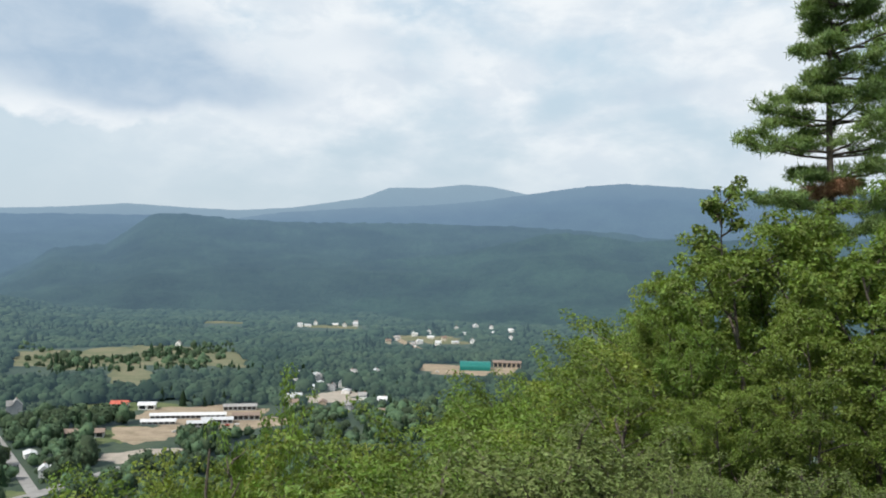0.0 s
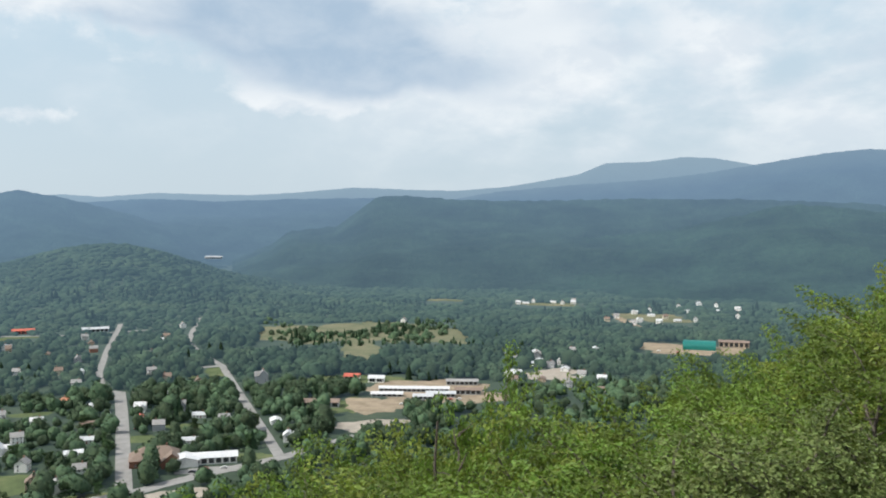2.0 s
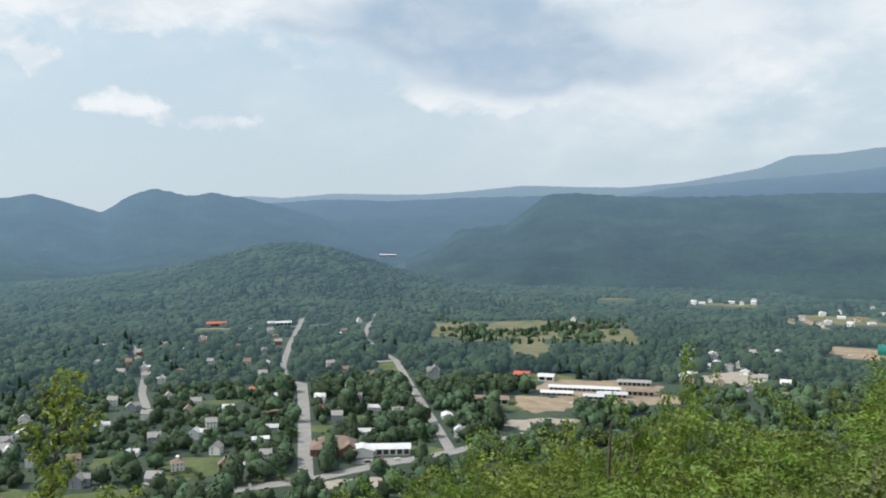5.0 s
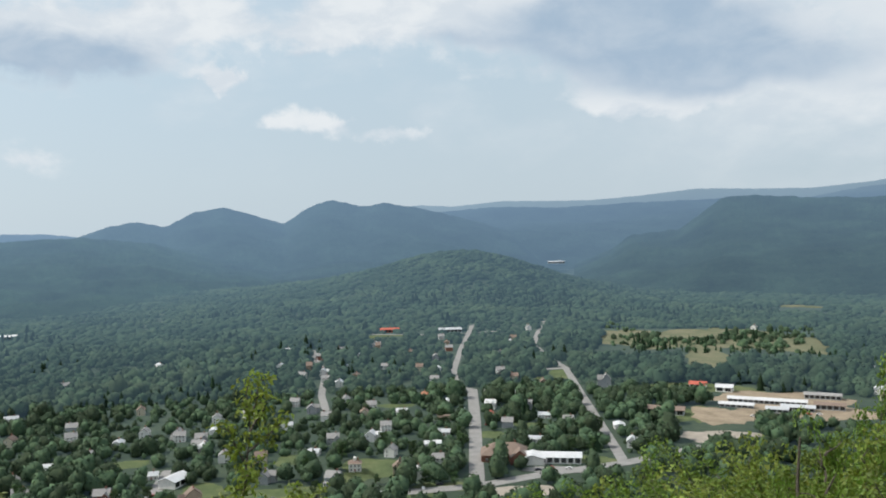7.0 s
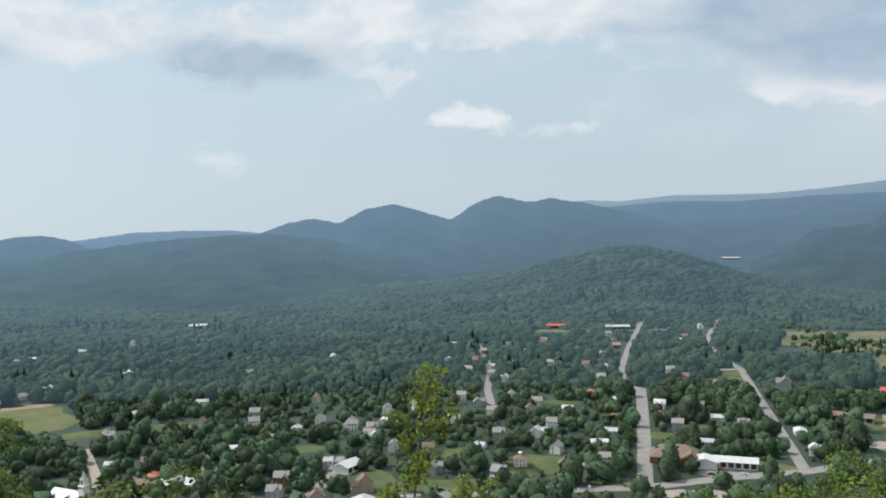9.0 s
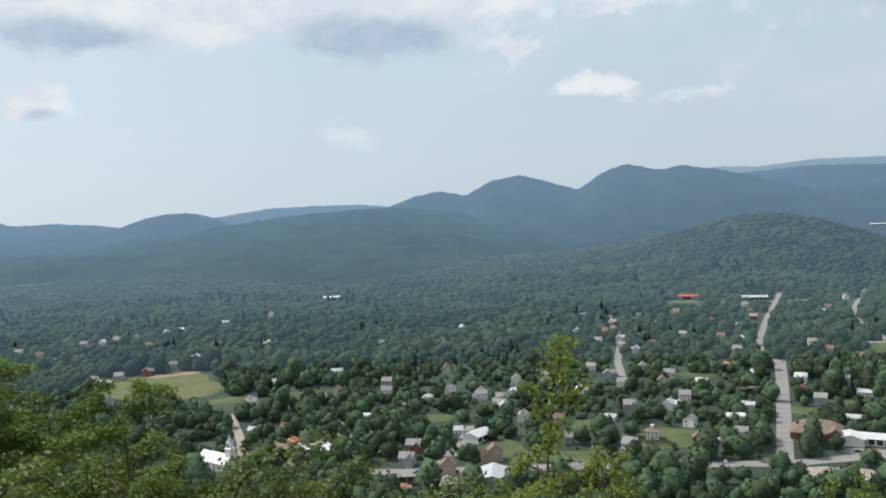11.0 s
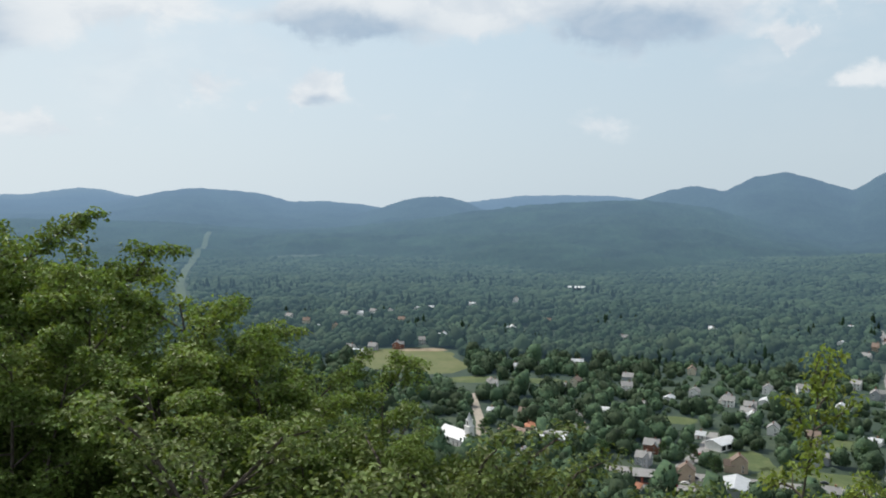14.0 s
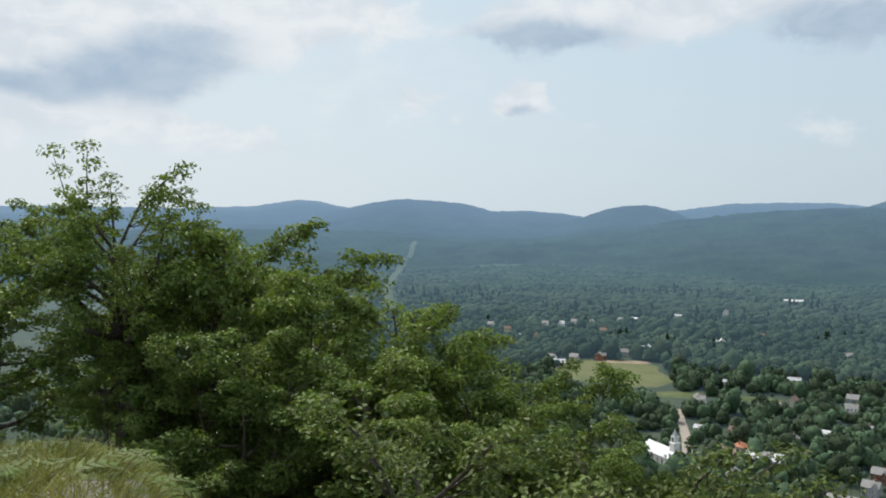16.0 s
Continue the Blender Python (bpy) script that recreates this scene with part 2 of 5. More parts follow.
# ---------------------------------------------------------------- the land
def land(x, y):
    """Height of the ground: the ledge and its slope, the flat valley, and the wooded knoll behind the town."""
    x, y = np.asarray(x, dtype=float), np.asarray(y, dtype=float)
    r = np.hypot(x, y)
    az = np.degrees(np.arctan2(-x, y))
    steep = 0.60 - 0.36 * smoothstep(-az, -8.0, 16.0) * smoothstep(az, -100.0, -60.0) - 0.28 * smoothstep(az, 92.0, 106.0) * (1 - smoothstep(az, 130.0, 172.0))
    start = 2.4 + 3.3 * smoothstep(az, 97.0, 110.0) * (1 - smoothstep(az, 130.0, 172.0))
    over = np.maximum(0.0, r - start)
    hill = 143.3 - steep * over * smoothstep(over, -3.0, 9.0) + 0.8 * fbm(x * 0.15, y * 0.15, 3) * smoothstep(r, 3, 12)
    plain = 2.0 * fbm(x * 0.004, y * 0.004, 3) * smoothstep(r, 1000, 1600)
    kx, ky = at(35.0, 1900).xy
    c, s = math.cos(radians(35.6)), math.sin(radians(35.6))
    along = -(x - kx) * s + (y - ky) * c
    side = (x - kx) * c + (y - ky) * s
    knoll = 88.0 * np.exp(-(side / 225.0) ** 2 * 0.9 - (along / 330.0) ** 2) + 26.0 * np.exp(-((side + 330.0) / 330.0) ** 2 - ((along - 40) / 420.0) ** 2)
    valley = plain + knoll
    k = 6.0
    return np.where(r < 900, np.logaddexp(np.clip(hill, -200, 400) / k, valley / k) * k - k * 0.0 * r, valley)


def ring_grid(name, azs, rs, height, mat):
    A, R = np.meshgrid(np.radians(azs), rs, indexing="ij")
    X, Y = -R * np.sin(A), R * np.cos(A)
    V = np.stack([X, Y, height(X, Y)], -1).reshape(-1, 3)
    n, m = len(azs), len(rs)
    i, j = np.meshgrid(np.arange(n - 1), np.arange(m - 1), indexing="ij")
    a = (i * m + j).ravel()
    return mesh_from(name, V, np.stack([a + m, a, a + 1, a + m + 1], -1)[:, ::-1], mat)


radii = np.concatenate([[0.001], np.geomspace(1.0, 4950.0, 170)])
ground = tagged(new("ground", ring_grid("ground", np.linspace(-180, 180, 361), radii, land, GROUND)), "wide valley floor of grass and forest soil below a rocky hill", "ground", kind="structure")


# ---------------------------------------------------------------- distant ridges (backdrop)
SLOPES = {}


def ridge(name, label, crest, R, foot, green, power=1.5, rough=9.0, step=0.12, keep=False, rolling=60.0):
    """A wooded ridge: crest gives (azimuth, elevation seen from the ledge); foot is where its slope meets the valley."""
    azs = np.arange(crest[0][0], crest[-1][0] + step, step)
    ca, ce = np.array([c[0] for c in crest]), np.array([c[1] for c in crest])
    el = np.interp(azs, ca, ce)
    w = np.hanning(9)
    el = np.convolve(np.pad(el, 4, mode="edge"), w / w.sum(), "valid")
    top = EYE + R * np.tan(np.radians(el))
    s = np.concatenate([np.linspace(0, 1, 46), [1.03, 1.08, 1.15]])
    S, T = np.meshgrid(s, top)
    A = np.radians(azs)[:, None] + 0 * S
    rad = foot + (R - foot) * S
    X, Y = -rad * np.sin(A), rad * np.cos(A)
    slope = np.clip(S, 0, 1) ** power - np.clip(S - 1, 0, 1) * 1.5
    wob = fbm(X * 0.0022, Y * 0.0022, 5) * 90.0 * np.sin(np.pi * np.clip(S, 0, 1)) * np.clip(T / 300, 0.15, 1)
    # low rolling swells that run across the view
    wob = wob + rolling * fbm(np.degrees(A) * 0.16 + 3.1, rad * 0.0050, 4) * np.sin(np.pi * np.clip(S, 0, 1)) ** 0.7
    Z = -12.0 + (T + 12.0) * slope + wob + rough * fbm(X * 0.045, Y * 0.045, 2) * np.clip(S * 3, 0, 1)
    V = np.stack([X, Y, Z], -1).reshape(-1, 3)
    n, m = S.shape
    i, j = np.meshgrid(np.arange(n - 1), np.arange(m - 1), indexing="ij")
    a = (i * m + j).ravel()
    # blue haze emission is mixed into the ridge's woods, more with distance
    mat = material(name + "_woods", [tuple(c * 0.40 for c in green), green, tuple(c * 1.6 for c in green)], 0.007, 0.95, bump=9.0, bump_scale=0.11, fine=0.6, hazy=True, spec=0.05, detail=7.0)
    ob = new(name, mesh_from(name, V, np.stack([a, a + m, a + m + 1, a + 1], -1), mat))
    SLOPES[name] = (BVHTree.FromPolygons([tuple(v) for v in V], [tuple(q) for q in np.stack([a, a + m, a + m + 1, a + 1], -1).tolist()])) if keep else None
    return tagged(ob, label, "ridge", kind="structure")


# farther ridges get bluer greens: part of the haze is in the base colour
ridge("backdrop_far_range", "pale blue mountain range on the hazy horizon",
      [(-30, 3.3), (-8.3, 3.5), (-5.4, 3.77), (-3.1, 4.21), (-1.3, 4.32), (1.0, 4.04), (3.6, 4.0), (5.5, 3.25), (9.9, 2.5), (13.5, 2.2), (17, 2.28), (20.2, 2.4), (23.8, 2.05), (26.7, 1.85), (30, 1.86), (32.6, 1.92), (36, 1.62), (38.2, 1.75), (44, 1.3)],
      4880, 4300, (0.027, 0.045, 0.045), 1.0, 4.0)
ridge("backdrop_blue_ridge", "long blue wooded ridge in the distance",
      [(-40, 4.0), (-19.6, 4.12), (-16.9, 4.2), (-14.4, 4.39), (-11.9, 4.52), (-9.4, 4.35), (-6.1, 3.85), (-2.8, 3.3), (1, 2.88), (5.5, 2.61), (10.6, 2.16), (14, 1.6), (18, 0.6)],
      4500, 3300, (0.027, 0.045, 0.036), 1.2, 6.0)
ridge("backdrop_level_ridge", "level blue wooded ridge beyond the valley",
      [(8, 1.3), (12, 1.6), (19, 1.72), (24.5, 1.6), (29.3, 1.4), (31, 1.5), (33.4, 1.53), (36.8, 1.28), (42, 0.9)],
      4200, 3000, (0.027, 0.045, 0.036), 1.2, 6.0)
ridge("backdrop_twin_peaks", "dark blue-green wooded mountain with several rounded summits",
      [(27, -2.2), (29.8, -1.44), (32, -0.11), (35, 0.78), (38.4, 1.62), (40.6, 1.97), (41.9, 1.72), (43.1, 2.05), (44, 2.2), (45.5, 1.73), (47.1, 0.64), (49.2, 1.38), (50.9, 1.81), (52.9, 1.45), (54.4, 0.62), (56.4, 0.94), (57.8, 0.7), (59.3, 0.13), (62, -0.8)],
      3700, 2300, (0.025, 0.043, 0.032), 1.6, 8.0)
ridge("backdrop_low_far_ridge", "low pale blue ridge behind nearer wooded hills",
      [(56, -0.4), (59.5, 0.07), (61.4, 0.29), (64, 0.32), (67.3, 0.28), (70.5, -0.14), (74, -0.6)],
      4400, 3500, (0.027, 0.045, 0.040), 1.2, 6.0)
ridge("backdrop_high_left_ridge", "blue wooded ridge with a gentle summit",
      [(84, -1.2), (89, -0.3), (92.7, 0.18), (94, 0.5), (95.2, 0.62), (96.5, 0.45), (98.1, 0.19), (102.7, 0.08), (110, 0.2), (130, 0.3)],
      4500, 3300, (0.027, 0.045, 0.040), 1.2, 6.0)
ridge("backdrop_saddle_ridge", "blue-green wooded hill with a flat top",
      [(74, -1.0), (77.9, -0.33), (80.2, -0.16), (82.6, -0.18), (84.1, 0.28), (86, 0.5), (88.4, 0.66), (90.4, 0.44), (92.7, -0.1), (96, -0.6), (104, -0.8), (130, -0.6)],
      4100, 2700, (0.025, 0.043, 0.034), 1.3, 7.0)
ridge("backdrop_round_hill", "round-topped wooded hill",
      [(66, -1.6), (69.8, -0.67), (71.2, -0.08), (72.3, 0.17), (73.6, 0.18), (74.9, 0.0), (76.6, -0.56), (79, -1.2), (84, -1.9)],
      3700, 2500, (0.025, 0.043, 0.032), 1.5, 7.0)
ridge("backdrop_broad_slope", "broad forested slope rising beyond the town",
      [(46, -2.6), (51.7, -1.5), (55.4, -0.4), (59.5, 0.06), (62.1, -0.05), (66.5, -0.3), (70.1, -0.7), (73.7, -1.28), (80.3, -1.95), (84, -2.0), (90, -1.5), (98, -1.3), (130, -1.2)],
      3000, 1500, (0.027, 0.050, 0.029), 1.5, 9.0, keep=True)
ridge("backdrop_knob_ridge", "long forested ridge ending in a steep wooded knob",
      [(-40, 0.9), (-13.8, 1.0), (-11.6, 1.35), (-4.3, 1.62), (3.2, 1.66), (8.4, 1.55), (13.1, 1.6), (16.3, 1.82), (17.8, 1.92), (18.7, 1.75), (19.8, 0.95), (21.2, -0.1), (22.4, -0.26), (24.5, -0.5), (25.6, -1.4), (28, -2.4)],
      3100, 1500, (0.027, 0.046, 0.030), 1.6, 9.0, keep=True)
ridge("backdrop_near_rise", "low forested rise on the valley's edge",
      [(-40, 1.6), (-14, 0.9), (-12.7, 0.8), (-10.2, 1.1), (-7.3, 1.27), (-4.3, 0.53), (-0.6, -0.31), (5.4, -1.0), (9, -2.2), (12, -3.0)],
      2500, 1500, (0.027, 0.050, 0.030), 1.5, 9.0)

# ---------------------------------------------------------------- town: materials
ASPHALT = material("asphalt", [(0.22, 0.215, 0.21), (0.30, 0.295, 0.285)], 0.15, 0.9, fine=0.25)
GRAVEL = material("gravel", [(0.28, 0.25, 0.21), (0.38, 0.34, 0.29)], 0.12, 0.95, fine=0.25)
DIRT = material("bare_earth", [(0.20, 0.16, 0.11), (0.34, 0.275, 0.20)], 0.08, 0.95, fine=0.2)
LAWN = material("lawn", [(0.06, 0.085, 0.035), (0.09, 0.12, 0.048), (0.14, 0.155, 0.07)], 0.06, 0.95, fine=0.3)
FIELD = material("mown_playing_field", [(0.085, 0.110, 0.045), (0.120, 0.138, 0.060), (0.155, 0.155, 0.080)], 0.03, 0.95, fine=0.2)
MEADOW = material("dry_meadow", [(0.090, 0.110, 0.060), (0.145, 0.150, 0.088), (0.20, 0.185, 0.120)], 0.03, 0.95, fine=0.3)
WHITE = material("white_clapboard", (0.86, 0.85, 0.82), 0.6, 0.6, fine=0.1)
CREAM = material("cream_clapboard", (0.62, 0.56, 0.44), 0.6, 0.6, fine=0.1)
GREY = material("grey_clapboard", (0.36, 0.38, 0.40), 0.6, 0.7, fine=0.1)
BLUE = material("blue_clapboard", (0.30, 0.36, 0.43), 0.6, 0.7, fine=0.1)
TAN = material("tan_siding", (0.45, 0.36, 0.27), 0.6, 0.7, fine=0.1)
RED = material("red_siding", (0.36, 0.10, 0.07), 0.6, 0.7, fine=0.1)
BRICK = material("brick_wall", (0.30, 0.14, 0.10), 0.9, 0.85, fine=0.3)
SHINGLE = material("grey_shingle", (0.33, 0.325, 0.32), 0.5, 0.9, fine=0.25)
SHINGLE_BROWN = material("brown_shingle", (0.25, 0.19, 0.155), 0.5, 0.9, fine=0.25)
SHINGLE_RED = material("red_roofing", (0.50, 0.13, 0.09), 0.5, 0.7, fine=0.15)
SHINGLE_ORANGE = material("orange_roofing", (0.50, 0.22, 0.13), 0.5, 0.7, fine=0.15)
METAL = material("pale_metal_roofing", (0.62, 0.63, 0.64), 0.5, 0.45, fine=0.08, spec=0.5)
METAL_GREY = material("grey_metal_roofing", (0.50, 0.52, 0.54), 0.5, 0.5, fine=0.1, spec=0.5)
TEAL = material("teal_metal", (0.012, 0.17, 0.15), 0.3, 0.5, fine=0.15)
GLASS = material("dark_window_glass", (0.03, 0.035, 0.04), 1.0, 0.12, spec=0.6)
DARK = material("dark_opening", (0.03, 0.03, 0.03), 1.0, 0.8)
TYRE = material("tyre_rubber", (0.02, 0.02, 0.02), 4.0, 0.9)


# ---------------------------------------------------------------- shapes
class Shape:
    """Collects simple solids into one mesh."""

    def __init__(self):
        self.v, self.f = [], []

    def solid(self, pts, faces):
        k = len(self.v)
        self.v += [tuple(p) for p in pts]
        self.f += [tuple(i + k for i in f) for f in faces]
        return self

    def box(self, x0, x1, y0, y1, z0, z1):
        return self.solid([(x0, y0, z0), (x1, y0, z0), (x1, y1, z0), (x0, y1, z0), (x0, y0, z1), (x1, y0, z1), (x1, y1, z1), (x0, y1, z1)],
                          [(3, 2, 1, 0), (4, 5, 6, 7), (0, 1, 5, 4), (1, 2, 6, 5), (2, 3, 7, 6), (3, 0, 4, 7)])

    def gable(self, x0, x1, y0, y1, z0, z1):
        """A prism whose ridge runs along x."""
        m = (y0 + y1) / 2
        return self.solid([(x0, y0, z0), (x1, y0, z0), (x1, y1, z0), (x0, y1, z0), (x0, m, z1), (x1, m, z1)],
                          [(3, 2, 1, 0), (0, 1, 5, 4), (2, 3, 4, 5), (1, 2, 5), (3, 0, 4)])

    def slabs(self, x0, x1, y0, y1, z0, z1, t=0.25, over=0.45):
        """Two pitched roof slabs with overhang; the ridge runs along x."""
        m, rise = (y0 + y1) / 2, (z1 - z0) / ((y1 - y0) / 2)
        for side, ye in ((-1, y0 - over), (1, y1 + over)):
            ze = z0 - rise * over
            p = [(x0 - over, ye, ze), (x1 + over, ye, ze), (x1 + over, m, z1), (x0 - over, m, z1)]
            q = [(a, b, c + t) for a, b, c in p]
            f = [(3, 2, 1, 0), (4, 5, 6, 7), (0, 1, 5, 4), (1, 2, 6, 5), (2, 3, 7, 6), (3, 0, 4, 7)]
            self.solid(p + q, f if side < 0 else [tuple(reversed(g)) for g in f])
        return self

    def hip(self, x0, x1, y0, y1, z0, z1):
        i = min(x1 - x0, y1 - y0) * 0.42
        m = (y0 + y1) / 2
        return self.solid([(x0, y0, z0), (x1, y0, z0), (x1, y1, z0), (x0, y1, z0), (x0 + i, m, z1), (x1 - i, m, z1)],
                          [(3, 2, 1, 0), (0, 1, 5, 4), (2, 3, 4, 5), (1, 2, 5), (3, 0, 4)])

    def tube(self, p, q, r0, r1, n=8):
        """A tapered tube from p to q."""
        p, q = Vector(p), Vector(q)
        d = (q - p).normalized()
        a = d.orthogonal().normalized()
        b = d.cross(a)
        ring = [(a * math.cos(2 * math.pi * i / n) + b * math.sin(2 * math.pi * i / n)) for i in range(n)]
        pts = [p + o * r0 for o in ring] + [q + o * r1 for o in ring]
        return self.solid(pts, [(i, (i + 1) % n, n + (i + 1) % n, n + i) for i in range(n)] + [tuple(range(n))[::-1], tuple(range(n, 2 * n))])

    def mesh(self, name, mat):
        me = bpy.data.meshes.new(name)
        me.from_pydata(self.v, [], self.f)
        me.materials.append(mat)
        me.update()
        return me


def part(name, shape, mat, parent, label=""):
    ob = new(name, shape.mesh(name, mat))
    ob.parent = parent
    return tagged(ob, label) if label else ob


def shared(name, mesh, parent, m):
    ob = new(name, mesh)
    ob.parent, ob.matrix_basis = parent, m
    return ob


_window = {}


def window_mesh(w, h):
    """A sash window: dark pane behind a pale raised frame of four bars and a meeting rail, facing -y."""
    if (w, h) not in _window:
        s = Shape().box(-w / 2, w / 2, -0.03, 0.0, 0, h)
        fr = Shape()
        for a, b, c, d in ((-w / 2 - .1, -w / 2, -.1, h + .1), (w / 2, w / 2 + .1, -.1, h + .1), (-w / 2, w / 2, -.1, 0), (-w / 2, w / 2, h, h + .1), (-w / 2, w / 2, h / 2 - .04, h / 2 + .04)):
            fr.box(a, b, -0.07, 0.0, c, d)
        _window[(w, h)] = (s.mesh("pane", GLASS), fr.mesh("frame", WHITE))
    return _window[(w, h)]


def add_window(parent, x, y, z, turn, w=0.9, h=1.4):
    pane, fr = window_mesh(w, h)
    ob = shared("window", fr, parent, pose(x, y, z, 0, 0, turn))
    shared("pane", pane, ob, Matrix())
    return ob


def house(label, w, d, h, rise, wall, roof, wing=None, porch=False, chimney=True, hip=False, cupola=False, storeys=2, rows=3):
    """A dwelling, its front towards -y, the ridge along x."""
    e = tagged(new("house"), label, "house", group="houses of the valley town")
    body = Shape().box(-w / 2, w / 2, -d / 2, d / 2, 0, h)
    top = Shape()
    if hip:
        top.hip(-w / 2 - .5, w / 2 + .5, -d / 2 - .5, d / 2 + .5, h, h + rise)
    else:
        body.gable(-w / 2, w / 2, -d / 2, d / 2, h, h + rise)
        top.slabs(-w / 2, w / 2, -d / 2, d / 2, h, h + rise)
    if wing:
        ww, wd, wh = wing
        body.box(w / 2 - ww, w / 2, -d / 2 - wd, -d / 2, 0, wh)
        k = Shape().gable(-d / 2 - wd, -d / 2 + 1.5, w / 2 - ww, w / 2, wh, wh + rise * 0.8)
        body.solid([(b, a, c) for a, b, c in k.v], [tuple(reversed(f)) for f in k.f])
        k = Shape().slabs(-d / 2 - wd, -d / 2 + 2.0, w / 2 - ww, w / 2, wh, wh + rise * 0.8, over=0.4)
        top.solid([(b, a, c) for a, b, c in k.v], [tuple(reversed(f)) for f in k.f])
    part("wall", body, wall, e)
    part("roof", top, roof, e)
    front = -d / 2
    xs = [(-0.5 + (i + 0.5) / rows) * w * 0.9 for i in range(rows)]
    if wing:
        xs = [x for x in xs if x < w / 2 - wing[0] - 0.6]
        add_window(e, w / 2 - wing[0] / 2, front - wing[1] - 0.004, 0.9, 0)
        if wing[2] > 4:
            add_window(e, w / 2 - wing[0] / 2, front - wing[1] - 0.004, 3.6, 0)
    for s in range(storeys):
        for i, x in enumerate(xs):
            if s == 0 and i == len(xs) // 2:
                continue
            add_window(e, x, front - 0.004, 0.9 + 2.7 * s, 0)
        for sx, turn in ((-w / 2 - 0.004, -90), (w / 2 + 0.004, 90)):
            add_window(e, sx, d * 0.2, 0.9 + 2.7 * s, turn)
    x = xs[len(xs) // 2]
    part("door", Shape().box(x - 0.5, x + 0.5, front - 0.08, front, 0.1, 2.2), BRICK if wall is WHITE else WHITE, e)
    if chimney:
        part("chimney", Shape().box(w * 0.2, w * 0.2 + 0.8, -0.4, 0.4, h, h + rise + 1.2).box(w * 0.2 - .1, w * 0.2 + .9, -.5, .5, h + rise + 1.2, h + rise + 1.4), BRICK, e)
    if porch:
        p = Shape().box(-w / 2, w / 2 - (wing[0] if wing else 0), front - 2.2, front, 0, 0.4)
        p.solid([(-w / 2 - .2, front - 2.5, 2.5), (w / 2 - (wing[0] if wing else -.2), front - 2.5, 2.5), (w / 2 - (wing[0] if wing else -.2), front, 3.1), (-w / 2 - .2, front, 3.1),
                 (-w / 2 - .2, front - 2.5, 2.65), (w / 2 - (wing[0] if wing else -.2), front - 2.5, 2.65), (w / 2 - (wing[0] if wing else -.2), front, 3.25), (-w / 2 - .2, front, 3.25)],
                [(3, 2, 1, 0), (4, 5, 6, 7), (0, 1, 5, 4), (1, 2, 6, 5), (2, 3, 7, 6), (3, 0, 4, 7)])
        part("porch", p, roof, e)
        for i in range(4):
            px = -w / 2 + 0.2 + i * (w - 0.4 - (wing[0] if wing else 0)) / 3
            part("porch_post", Shape().box(px - .09, px + .09, front - 2.3, front - 2.12, 0.4, 2.56), WHITE, e)
    if cupola:
        part("cupola", Shape().box(-1, 1, -1, 1, h + rise - 0.6, h + rise + 1.5).hip(-1.3, 1.3, -1.3, 1.3, h + rise + 1.5, h + rise + 2.4), WHITE, e)
    return e


def shed(label, w, d, h, rise, wall, roof, doors=0, name="outbuilding", category="building"):
    """A long low building with a shallow pitched roof and a row of openings."""
    e = tagged(new(name), label, category)
    part("wall", Shape().box(-w / 2, w / 2, -d / 2, d / 2, 0, h).gable(-w / 2, w / 2, -d / 2, d / 2, h, h + rise), wall, e)
    part("roof", Shape().slabs(-w / 2, w / 2, -d / 2, d / 2, h, h + rise, 0.3, 0.8), roof, e)
    for i in range(doors):
        x = -w / 2 + (i + 0.5) * w / doors
        part("opening", Shape().box(x - w / doors * .36, x + w / doors * .36, -d / 2 - .06, -d / 2, 0.8, h - 0.5), GLASS, e)
    return e


def set_down(ob, az, r, turn):
    p = at(az, r)
    ob.matrix_basis = pose(p.x, p.y, float(land(p.x, p.y)) - 0.05, 0, 0, turn)
    return ob


